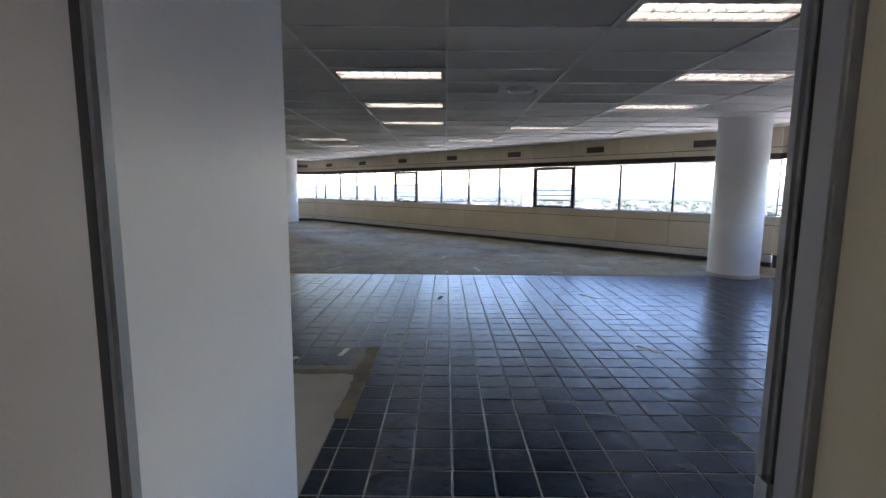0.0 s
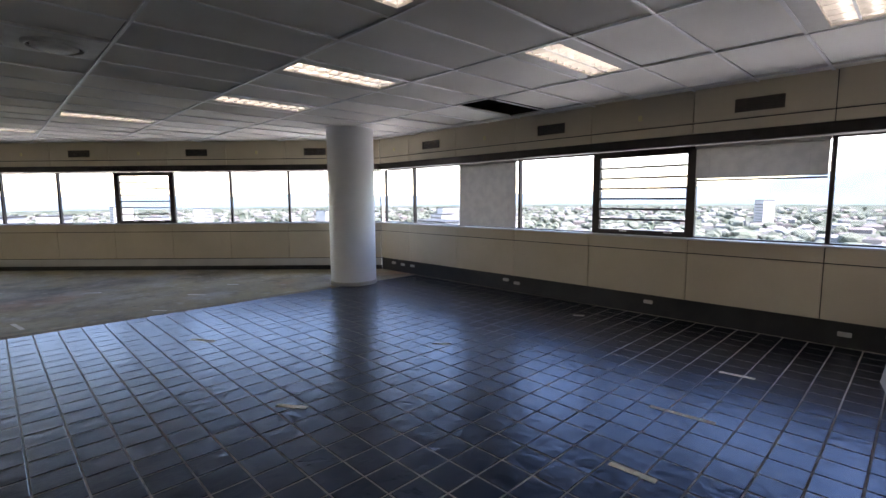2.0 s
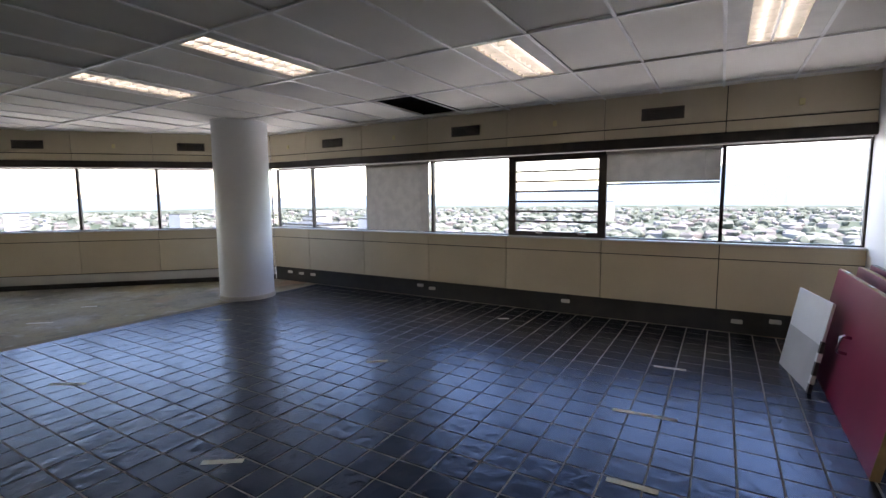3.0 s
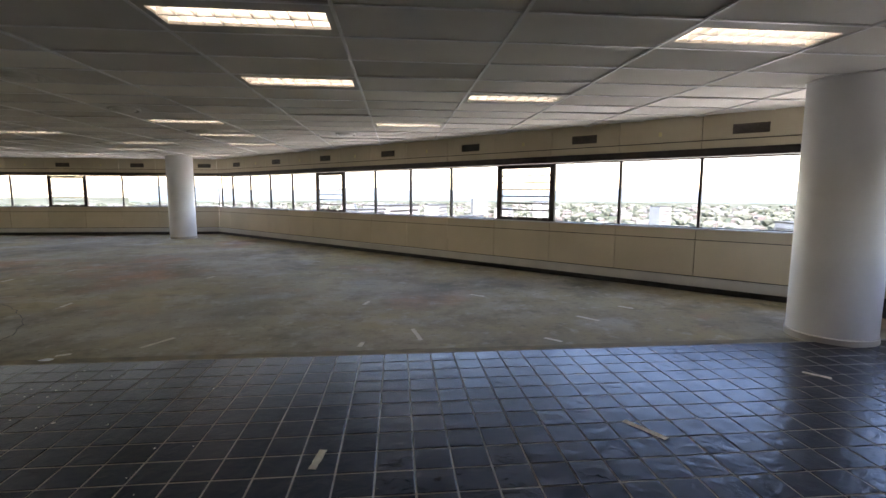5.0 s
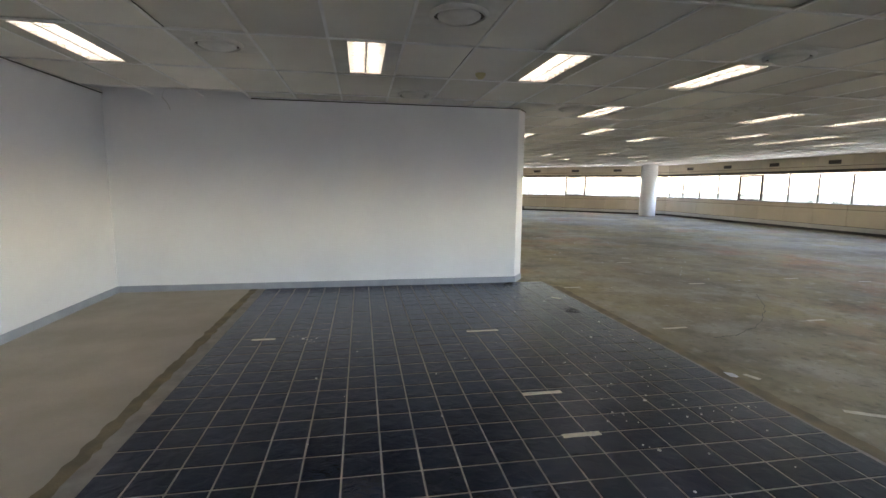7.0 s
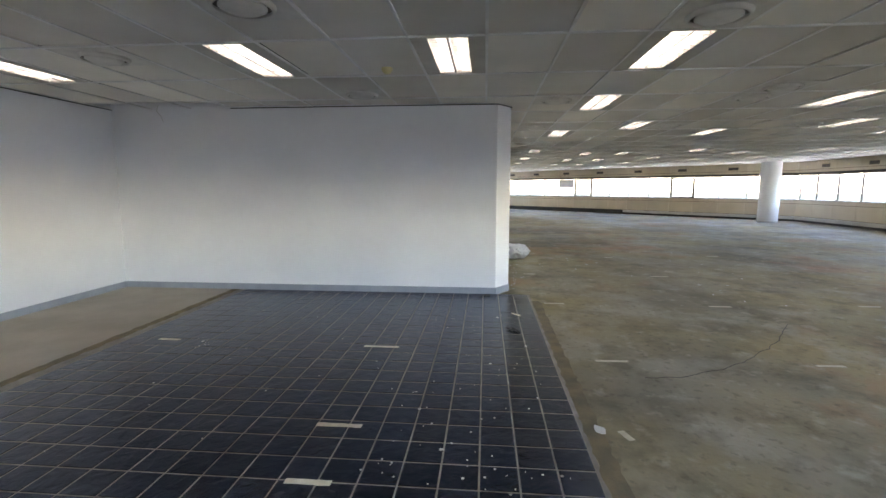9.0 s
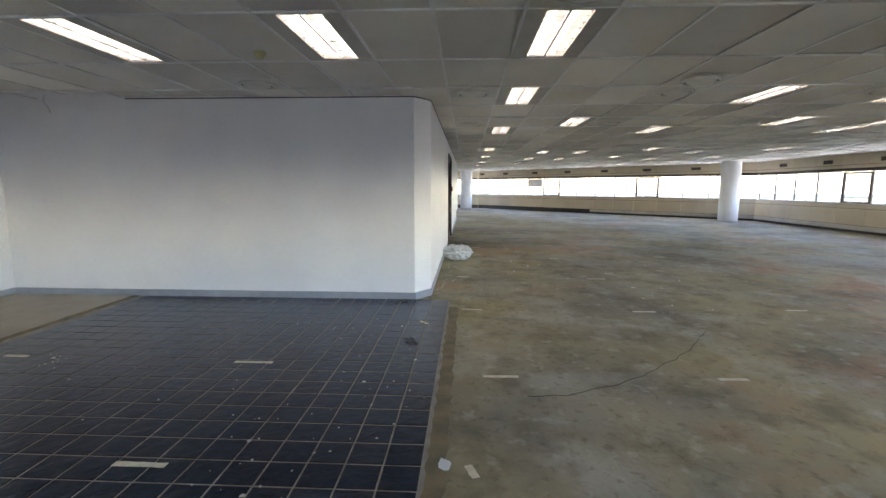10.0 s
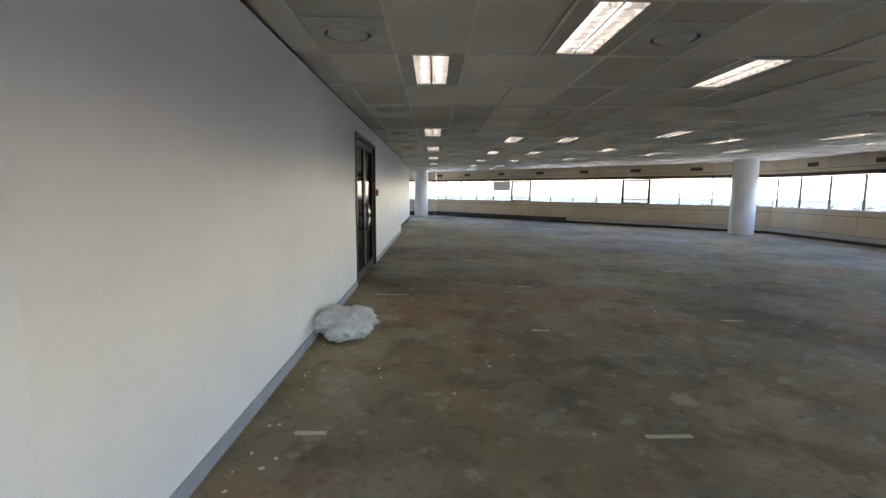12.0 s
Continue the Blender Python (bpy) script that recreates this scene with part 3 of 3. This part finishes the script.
def diffuser_master():
    root = new("ceiling_vent")
    tagged(root, "round air diffuser in a square ceiling plate", "ceiling vent", "ceiling vents")
    part("plate", boxes((-.29, -.29, -.007, .29, .29, -.003)), VENT, root, bevel=.0015)
    # flat dark disc stands in for the shade up inside the diffuser
    bm = bmesh.new()
    rings = lathe(bm, [(.20, -.0076), (.0, -.0076)], 32)
    part("throat", bm, VENT_DARK, root, "flat dark disc coloured as the shaded air throat")
    bm = bmesh.new()
    lathe(bm, [(.205, -.0075), (.205, -.016), (.190, -.034), (.176, -.036), (.182, -.016), (.190, -.0078)], 32)
    part("outer_ring", bm, VENT, root, smooth=True)
    bm = bmesh.new()
    lathe(bm, [(.150, -.022), (.150, -.030), (.120, -.046), (.0, -.050)], 32)
    lathe(bm, [(.150, -.022), (.0, -.016)], 32)
    part("dish", bm, VENT, root, smooth=True)
    bm = bmesh.new()
    tube(bm, [(0, 0, -.0078), (0, 0, -.017)], .02, 8)
    part("stem", bm, VENT_DARK, root)
    return root


spots = [(.92, 5.70), (-3.90, 3.95), (-5.93, 5.95), (-2.95, 5.91), (-3.52, 9.1), (-3.60, 11.02), (-6.08, 11.0)]
for x in (-6.4, -9.3, -12.4, -15.5, -18.6, -21.7, -24.8, -27.9):
    for y in (8.45, 10.95, 13.45, 15.95, 18.4):
        spots.append((x, y))
spots += [(-.6, 13.3), (-3.4, 13.4), (-3.4, 16.0), (2.2, 9.9)]
dif = None
for x, y in spots:
    i, k = math.floor(x / GX), math.floor((y - Y0) / GY)
    if not inside(x, y, -.6) or (i, k) in LIGHTS:
        continue
    m = pose(min(max(x, i * GX + .31), (i + 1) * GX - .31), Y0 + (k + .5) * GY, CEIL)
    if dif is None:
        dif = diffuser_master()
        dif.matrix_basis = m
    else:
        copy_thing(dif, m)

bm = bmesh.new()
rings = lathe(bm, [(.055, 0), (.055, -.02), (.045, -.035), (.03, -.05), (.028, -.055)], 24)
bm.faces.new(rings[-1])
ob = tagged(part("smoke_detector", bm, CREAM, smooth=True), "cream domed smoke detector under the ceiling", "smoke detector")
ob.matrix_basis = pose(-4.63, 6.47, CEIL - .001)

# ---- glazed double door in the core wall ----
door = new("door_2")
door.matrix_basis = pose(DX0, YCORE, 0)
tagged(door, "dark bronze glazed double door with silver pull handles", "door", kind="structure")
dw = DX1 - DX0
GLASS2 = glass("door_glass", (0.35, 0.36, 0.36))
part("door_frame", boxes((0, -.13, 0, .07, .02, DH), (dw - .07, -.13, 0, dw, .02, DH), (.07, -.13, DH - .07, dw - .07, .02, DH)), FRAME, door, bevel=.004)
for s, x0, x1 in ((0, .075, dw / 2 - .004), (1, dw / 2 + .004, dw - .075)):
    leaf = part("door_leaf", boxes((x0, -.075, .01, x0 + .11, -.03, DH - .075), (x1 - .11, -.075, .01, x1, -.03, DH - .075),
                                   (x0 + .11, -.075, .01, x1 - .11, -.03, .14), (x0 + .11, -.075, DH - .18, x1 - .11, -.03, DH - .075)), FRAME, door, bevel=.003)
    part("pane", boxes((x0 + .11, -.056, .14, x1 - .11, -.050, DH - .18)), GLASS2, leaf)
    hx = x1 - .055 if s == 0 else x0 + .055
    bm = bmesh.new()
    tube(bm, [(hx, -.03, .80), (hx, .035, .82), (hx, .05, .95), (hx, .05, 1.12), (hx, .035, 1.24), (hx, -.03, 1.26)], .014, 8)
    part("handle", bm, CHROME, leaf, "polished steel pull handle", smooth=True)
ob = tagged(part("fire_call_point", boxes((-15.60, YCORE + .001, 1.40, -15.47, YCORE + .05, 1.54)), ALARM, bevel=.008),
            "dark red fire alarm box beside the door", "alarm")
part("plate", boxes((-15.57, YCORE + .051, 1.44, -15.50, YCORE + .053, 1.50)), DARK, ob)

# ---- leaning door leaves ----
def leaf(y, lean, x0, x1, h, t, teeth, label):
    root = new("door_leaf")
    root.matrix_basis = pose(x0, y, 0, lean, 0, 0)
    tagged(root, label, "door leaf", "removed door leaves")
    w = x1 - x0
    part("panel", boxes((0, -t + .001, .0, w, -.001, h)), RED, root, bevel=.002)
    # ribbed leaf: the strip is coloured dark as shade between the core blocks
    part("edge_strip", boxes((-.006, -t, 0, -.0005, 0, h)), FRAME if teeth else WOOD, root, "solid strip coloured dark for the shaded hollows between ribs" if teeth else "raw wood edge")
    part("top_edge", boxes((0, -t + .003, h + .0005, w, -.003, h + .004)), FRAME if teeth is None else WOOD, root)
    if teeth:
        n = 22
        for i in range(n):
            z = .03 + (h - .06) * i / n
            part("core_block", boxes((-.014, -t + .002, z, -.0065, -.002, z + .022)), WOOD, root)
    return root


l1 = leaf(1.07, 9.5, 3.55, 5.55, .90, .045, False, "burgundy laminated door leaf leaning on its long side")
for x in (.25, 1.0, 1.7):
    part("hinge", boxes((x, -.04, .9045, x + .10, -.005, .909)), CHROME, l1, "steel hinge")
bm = bmesh.new()
tube(bm, [(1.05, 0, .40), (1.05, .05, .40), (1.05, .06, .41), (1.05, .06, .51), (1.05, .05, .52), (1.05, 0, .52)], .011, 8)
part("handle", bm, CHROME, l1, "white metal pull handle", smooth=True)
leaf(.92, 8.5, 3.58, 5.60, .92, .045, True, "burgundy door leaf with a bare ribbed core edge")
leaf(.81, 7.5, 3.63, 5.68, .93, .045, None, "dark door leaf with a raw wood edge against the wall")
board = new("grey_board")
board.matrix_basis = pose(4.80, 1.18, 0, 9.5, 0, 10)
tagged(board, "grey and white flat panel leaning on the door leaf", "board")
part("lower_sheet", boxes((0, -.02, .0, .70, 0, .38)), GREYBOARD, board, bevel=.002)
part("upper_sheet", boxes((0, -.02, .381, .70, 0, .72)), COLUMN, board, bevel=.002)
bm = boxes((-.03, -.015, 0, -.001, .01, .42))
part("edge_clip", bm, BLACK, board, "black edge trim")
for z in (.08, .26):
    part("clip", boxes((-.034, -.016, z, .0, .014, z + .07)), COLUMN, board, "white clip")

# ---- plastic bag ----
bm = bmesh.new()
bmesh.ops.create_icosphere(bm, subdivisions=5, radius=1)
for v in bm.verts:
    p = v.co.copy()
    n1 = noise.noise(p * 1.6 + Vector((3, 1, 2)))
    n2 = 1 - abs(noise.noise(p * 4.2)) * 2
    n3 = 1 - abs(noise.noise(p * 9.0 + Vector((7, 0, 0)))) * 2
    r = .85 + .6 * n1 + .30 * n2 + .08 * n3
    v.co = Vector((p.x * .24 * r, p.y * .25 * r, max(.002, (p.z * .17 * r) + .14)))
bag = tagged(part("plastic_bag", bm, FILM, smooth=True), "crumpled translucent plastic sheet against the skirting", "plastic bag")
bag.matrix_basis = pose(-10.40, 8.10, -.010, 0, 0, 15)

# ---- marks on the floor ----
def tape(x, y, ang, length, width=.045, z=.0):
    bm = bmesh.new()
    rr = random.Random(int(x * 97 + y * 13))
    n = 8
    a = [bm.verts.new((length * (i / n - .5), width / 2 + rr.uniform(-.003, .003), 0)) for i in range(n + 1)]
    b = [bm.verts.new((length * (i / n - .5), -width / 2 + rr.uniform(-.003, .003), 0)) for i in range(n + 1)]
    for i in range(n):
        bm.faces.new((b[i], b[i + 1], a[i + 1], a[i]))
    e = bmesh.ops.extrude_face_region(bm, geom=list(bm.faces))
    bmesh.ops.translate(bm, vec=(0, 0, .0015), verts=[v for v in e["geom"] if isinstance(v, bmesh.types.BMVert)])
    ob = part("tape_strip", bm, TAPE)
    ob.matrix_basis = pose(x, y, z, 0, 0, ang)
    tagged(ob, "short strip of pale masking tape stuck to the floor", "tape", "floor tape marks")


for x, y, a, n in ((1.92, 4.26, -55, .24), (3.77, 2.22, -85, .42), (2.86, 2.16, -88, .26), (4.85, 2.15, -85, .26), (3.71, 4.54, -50, .20), (5.74, 4.13, -60, .14),
                   (-.92, 4.12, 80, .20), (3.95, 7.21, -50, .20), (2.0, 6.46, -58, .30), (-4.29, 4.24, 90, .22), (-4.26, 6.45, 90, .34), (-2.73, 6.51, 90, .30),
                   (-2.13, 6.53, 90, .25), (-.07, 6.30, 80, .20), (-5.56, 7.83, 40, .14), (-1.35, 3.9, 60, .2)):
    tape(x, y, a, n, z=.0015)
for x, y, a, n in ((.60, 8.71, -80, .42), (.02, 8.41, 80, .14), (-2.07, 8.65, 60, .36), (-2.78, 8.34, 20, .12), (-.04, 10.25, 75, .22), (2.75, 9.19, -50, .30),
                   (3.50, 9.69, -45, .2), (2.04, 8.39, -45, .2), (-4.09, 8.59, 92, .29), (-4.13, 10.46, 92, .24), (-6.21, 8.38, 90, .26), (-6.22, 10.52, 90, .28),
                   (-6.39, 12.47, 90, .26), (-8.34, 10.50, 90, .30), (-8.40, 8.25, 90, .2), (1.6, 10.6, -40, .25), (-10.6, 10.2, 90, .2), (-12.4, 8.4, 86, .5),
                   (-13.0, 10.5, 90, .22), (-14.5, 13.6, 90, .25), (-17.5, 8.9, 75, .6), (-11.0, 12.6, 88, .25), (-3.0, 12.5, 70, .2), (-6.0, 13.5, 80, .2)):
    tape(x, y, a, n, z=-.0098)


def chip(x, y, s, z, mat=COLUMN):
    rr = random.Random(int(x * 131 + y * 71))
    bm = bmesh.new()
    ring = [bm.verts.new((s * rr.uniform(.5, 1) * math.cos(k * .9), s * rr.uniform(.4, 1) * math.sin(k * .9), 0)) for k in range(7)]
    f = bm.faces.new(ring)
    e = bmesh.ops.extrude_face_region(bm, geom=[f])
    bmesh.ops.translate(bm, vec=(0, 0, .004), verts=[v for v in e["geom"] if isinstance(v, bmesh.types.BMVert)])
    ob = part("paper_scrap", bm, mat)
    ob.matrix_basis = pose(x, y, z)
    tagged(ob, "small torn white scrap lying on the floor", "scrap", "floor scraps")


for x, y in ((-4.26, 4.62), (-3.9, 7.5), (-5.4, 7.6), (-4.4, 7.85), (-2.5, 7.2), (-1.9, 6.9), (-3.0, 7.0)):
    chip(x, y, .018, 0, SILL)
rr = random.Random(8)
for i in range(40):
    chip(rr.uniform(-5.8, -.8), rr.uniform(4.6, 7.9), rr.uniform(.004, .010), 0, SILL)
for i in range(30):
    chip(rr.uniform(-12, -6), rr.uniform(8.1, 12), rr.uniform(.008, .025), -.010)
for cx, cy, n, spread in ((-2.54, 7.19, 34, .32), (-4.20, 4.69, 12, .09), (-3.6, 7.5, 16, .35), (-5.2, 7.3, 14, .4), (-2.2, 7.75, 10, .15)):
    for i in range(n):
        chip(rr.gauss(cx, spread), min(8.0, rr.gauss(cy, spread * .8)), rr.uniform(.003, .011), -.001, SILL)
for i in range(26):
    chip(rr.uniform(-11.6, -7.1), 7.86 + abs(rr.gauss(0, .12)), rr.uniform(.008, .022), -.010)
chip(-2.82, 8.19, .075, -.004)
chip(-8.85, 10.88, .13, -.013, SCREED)


def debris(x, y, z, seed):
    r2 = random.Random(seed)
    bm = bmesh.new()
    for i in range(5):
        p = Vector((r2.uniform(-.04, .04), r2.uniform(-.04, .04), .008))
        tube(bm, [p, p + Vector((r2.uniform(-.05, .05), r2.uniform(-.05, .05), r2.uniform(.0, .02))),
                  p + Vector((r2.uniform(-.08, .08), r2.uniform(-.08, .08), .0))], .007, 5)
    ob = part("debris", bm, BLACK)
    ob.matrix_basis = pose(x, y, z)
    tagged(ob, "small tangle of dark scrap lying on the slate", "debris", "floor debris")


debris(-6.50, 7.47, .0, 1)
debris(-4.91, 7.76, .0, 2)
# crack in the screed edge
bm = bmesh.new()
rr = random.Random(4)
pts_c = [(-3.72 - 1.7 * f ** 1.7, 8.78 + 2.1 * f) for f in [i / 24 for i in range(25)]]
pts_c = [(x + rr.uniform(-.02, .02), y + rr.uniform(-.02, .02)) for x, y in pts_c]
tube(bm, [(x, y, -.012) for x, y in pts_c], .0045, 5)
tagged(part("floor_crack", bm, DARK), "dark curved crack in the concrete floor", "crack", kind="structure")

# ---- outside ----
GROUND = material("far_town", (0.040, 0.052, 0.030), 0.9, 0, (0.16, 0.15, 0.135), 0.02, detail=14, lo=0.46, hi=0.68, spec=0.1)
BOUNCE_SLAB = material("bounce_slab", (0.50, 0.47, 0.42), 0.85, 0, (0.42, 0.39, 0.35), 0.15, detail=10)
bm = bmesh.new()
R, N = 4500, 48
c = bm.verts.new((0, 0, -42))
ring = [bm.verts.new((R * math.cos(2 * math.pi * k / N), R * math.sin(2 * math.pi * k / N), -42)) for k in range(N)]
for k in range(N):
    bm.faces.new((c, ring[k], ring[(k + 1) % N]))
tagged(part("ground", bm, GROUND), "wide green suburb and town far below the windows", "ground", kind="structure")
# added pale slab, out of sight, bounces sunlight up onto the ceiling
tagged(part("pavement", boxes((-150, -130, -42, 120, 140, -41.85)), BOUNCE_SLAB), "unseen pale slab below the tower, added to bounce sunlight upward", "pavement", kind="structure")

# suburb: roofs and tree crowns
rr = random.Random(21)
ROOF = material("far_roofs", (0.17, 0.165, 0.16), 0.8, 0, (0.13, 0.11, 0.10), 0.02, lo=0.45, hi=0.55, island=0.3)
verts, faces = [], []
for k in range(1500):
    a, d = radians(rr.uniform(-25, 160)), 230 + 1500 * rr.random() ** 1.3
    cx, cy, w, dp, h = d * math.cos(a), d * math.sin(a), rr.uniform(5, 11), rr.uniform(4, 7), rr.uniform(3, 6)
    t = rr.uniform(0, 3.14)
    n = len(verts)
    for u, v, z in ((-w, -dp, 0), (w, -dp, 0), (w, dp, 0), (-w, dp, 0), (-w, -dp, h), (w, -dp, h), (w, dp, h), (-w, dp, h), (-w * .8, 0, h + 2.5), (w * .8, 0, h + 2.5)):
        verts.append((cx + u * math.cos(t) - v * math.sin(t), cy + u * math.sin(t) + v * math.cos(t), -42 + z))
    faces += [tuple(n + q for q in f) for f in ((0, 1, 5, 4), (1, 2, 6, 5), (2, 3, 7, 6), (3, 0, 4, 7), (4, 5, 9, 8), (6, 7, 8, 9), (5, 6, 9), (7, 4, 8))]
me = bpy.data.meshes.new("far_houses")
me.from_pydata(verts, [], faces)
me.materials.append(ROOF)
tagged(new("far_houses", me), "pale and tiled roofs of distant houses among trees", "houses", kind="stuff")
# foliage green is greyed and lightened to carry the distance haze
LEAF = material("hazy_foliage", (0.088, 0.098, 0.074), 0.9, 0, (0.112, 0.120, 0.096), 0.05, island=0.35, spec=0.1)
bm = bmesh.new()
bmesh.ops.create_icosphere(bm, subdivisions=1, radius=1)
ball_v = [v.co.copy() for v in bm.verts]
ball_f = [tuple(v.index for v in f.verts) for f in bm.faces]
bm.free()
verts, faces = [], []
for k in range(4200):
    a, d = radians(rr.uniform(-25, 160)), 210 + 1700 * rr.random() ** 1.3
    r = rr.uniform(2.5, 6)
    n = len(verts)
    for p in ball_v:
        q = r * rr.uniform(.65, 1.25)
        verts.append((d * math.cos(a) + p.x * q * 1.4, d * math.sin(a) + p.y * q * 1.4, -42 + r * .8 + p.z * q))
    faces += [tuple(n + v for v in f) for f in ball_f]
me = bpy.data.meshes.new("far_trees")
me.from_pydata(verts, [], faces)
me.materials.append(LEAF)
tagged(new("far_trees", me), "dense treetops of the distant suburb, their green greyed for haze", "trees", kind="stuff")
# distance haze is painted into the blue-grey hill colour
HILL = material("hazy_hills", (0.085, 0.125, 0.15), 0.95, 0, (0.12, 0.16, 0.18), 0.006, detail=8)
bm = bmesh.new()
prev = None
for k in range(90):
    a = radians(-60 + k * 2.0)
    h = 14 + 170 * math.exp(-((k * 2.0 - 55) / 17) ** 2) + 40 * max(0, noise.noise(Vector((k * .19, 0, 0))) + .2)
    q = [bm.verts.new((r * math.cos(a), r * math.sin(a), z)) for r, z in ((2600, -42), (3000, h * .6), (3300, h), (4200, -42))]
    if prev:
        for j in range(3):
            bm.faces.new((prev[j], q[j], q[j + 1], prev[j + 1]))
    prev = q
tagged(part("hills", bm, HILL, smooth=True), "low hills on the horizon with blue haze put into their colour", "hills", kind="structure")
BLOCK = material("far_block", (0.42, 0.40, 0.38), 0.8, 0, (0.33, 0.31, 0.30), 0.1)
rr = random.Random(3)
for k in range(26):
    a, d = radians(rr.uniform(10, 130)), rr.uniform(260, 900)
    w, dpt, h = rr.uniform(14, 40), rr.uniform(12, 25), rr.uniform(12, 36)
    root = new("office_block")
    root.matrix_basis = pose(d * math.cos(a), d * math.sin(a), -42, 0, 0, rr.uniform(0, 90))
    tagged(root, "pale distant office block among trees", "building", "distant buildings")
    part("wall", boxes((-w / 2, -dpt / 2, 0, w / 2, dpt / 2, h)), BLOCK, root)
    part("roof", boxes((-w / 2 - .4, -dpt / 2 - .4, h, w / 2 + .4, dpt / 2 + .4, h + .8)), DARK, root)
    for s in range(int(h // 4)):
        part("window_band", boxes((-w / 2 + 1, -dpt / 2 - .1, s * 4 + 1.4, w / 2 - 1, dpt / 2 + .1, s * 4 + 2.8)), FRAME, root)

# ---- slate tiles ----
TPX, TPY, TX, TY = TILE
TX0, TX1, TY0, TY1 = XCORE + .01, XE - .01, YS + .01, 8.09
part("grout_bed", boxes((TX0, YS, -.0095, XE, TY1, -.0026)), GROUT, floor, "grey grout between the slates").matrix_basis = Matrix()


def slate_mesh(w, d, seed):
    rr = random.Random(seed)
    h = [rr.uniform(-.0009, .0) for _ in range(4)]
    return [(0, 0, -.008), (w, 0, -.008), (w, d, -.008), (0, d, -.008),
            (0, 0, -.0025 + h[0]), (w, 0, -.0025 + h[1]), (w, d, -.0025 + h[2]), (0, d, -.0025 + h[3]),
            (.004, .004, h[0]), (w - .004, .004, h[1]), (w - .004, d - .004, h[2]), (.004, d - .004, h[3])]


SF = [(0, 1, 5, 4), (1, 2, 6, 5), (2, 3, 7, 6), (3, 0, 4, 7), (4, 5, 9, 8), (5, 6, 10, 9), (6, 7, 11, 10), (7, 4, 8, 11), (8, 9, 10, 11)]
g = .009
full = []
for s in range(6):
    me = bpy.data.meshes.new("slate")
    me.from_pydata(slate_mesh(TPX - g, TPY - g, s), [], SF)
    me.materials.append(SLATE_ONE)
    full.append(me)
verts, faces = [], []
rr = random.Random(11)
count = 0
nx0, nx1 = math.floor((TX0 - TX) / TPX), math.ceil((TX1 - TX) / TPX)
ny0, ny1 = math.floor((TY0 - TY) / TPY), math.ceil((TY1 - TY) / TPY)
for i in range(nx0, nx1):
    for k in range(ny0, ny1):
        x0, y0 = max(TX + i * TPX, TX0), max(TY + k * TPY, TY0)
        if y0 < 3.70:
            x0 = max(x0, -.705)
        x1, y1 = min(TX + (i + 1) * TPX - g, TX1), min(TY + (k + 1) * TPY - g, TY1)
        if x1 - x0 < .03 or y1 - y0 < .03:
            continue
        cx, cy = (x0 + x1) / 2, (y0 + y1) / 2
        if cx < -.71 and cy < 3.70 or -.73 < cx < -.61 and 2.87 < cy < 4.28 or (cx < XBOX and cy < YBOX):
            continue
        whole = x1 - x0 > TPX - g - .001 and y1 - y0 > TPY - g - .001
        if whole and count < 300 and -.62 < cx < 2.6 and 2.2 < cy < 6.3:
            ob = new("slate", full[rr.randrange(6)])
            ob.parent = floor
            ob.matrix_basis = pose(x0, y0, rr.uniform(-.0006, .0006))
            count += 1
        else:
            n = len(verts)
            z = rr.uniform(-.0006, .0006)
            verts += [(x0 + a, y0 + b, c + z) for a, b, c in slate_mesh(x1 - x0, y1 - y0, rr.randrange(999))]
            faces += [tuple(n + v for v in f) for f in SF]
me = bpy.data.meshes.new("slate_field")
me.from_pydata(verts, [], faces)
me.materials.append(SLATE)
ob = new("slate_field", me)
ob.parent = floor
tagged(ob, "near-black slate floor tiles with sky blue put into their sheen", kind="stuff")

# ---- true size: the plan above is drawn in building modules ----
for me in bpy.data.meshes:
    me.transform(Matrix.Scale(SIZE, 4))
for ob in bpy.data.objects:
    if ob.type in ("MESH", "EMPTY"):
        ob.location = ob.location * SIZE
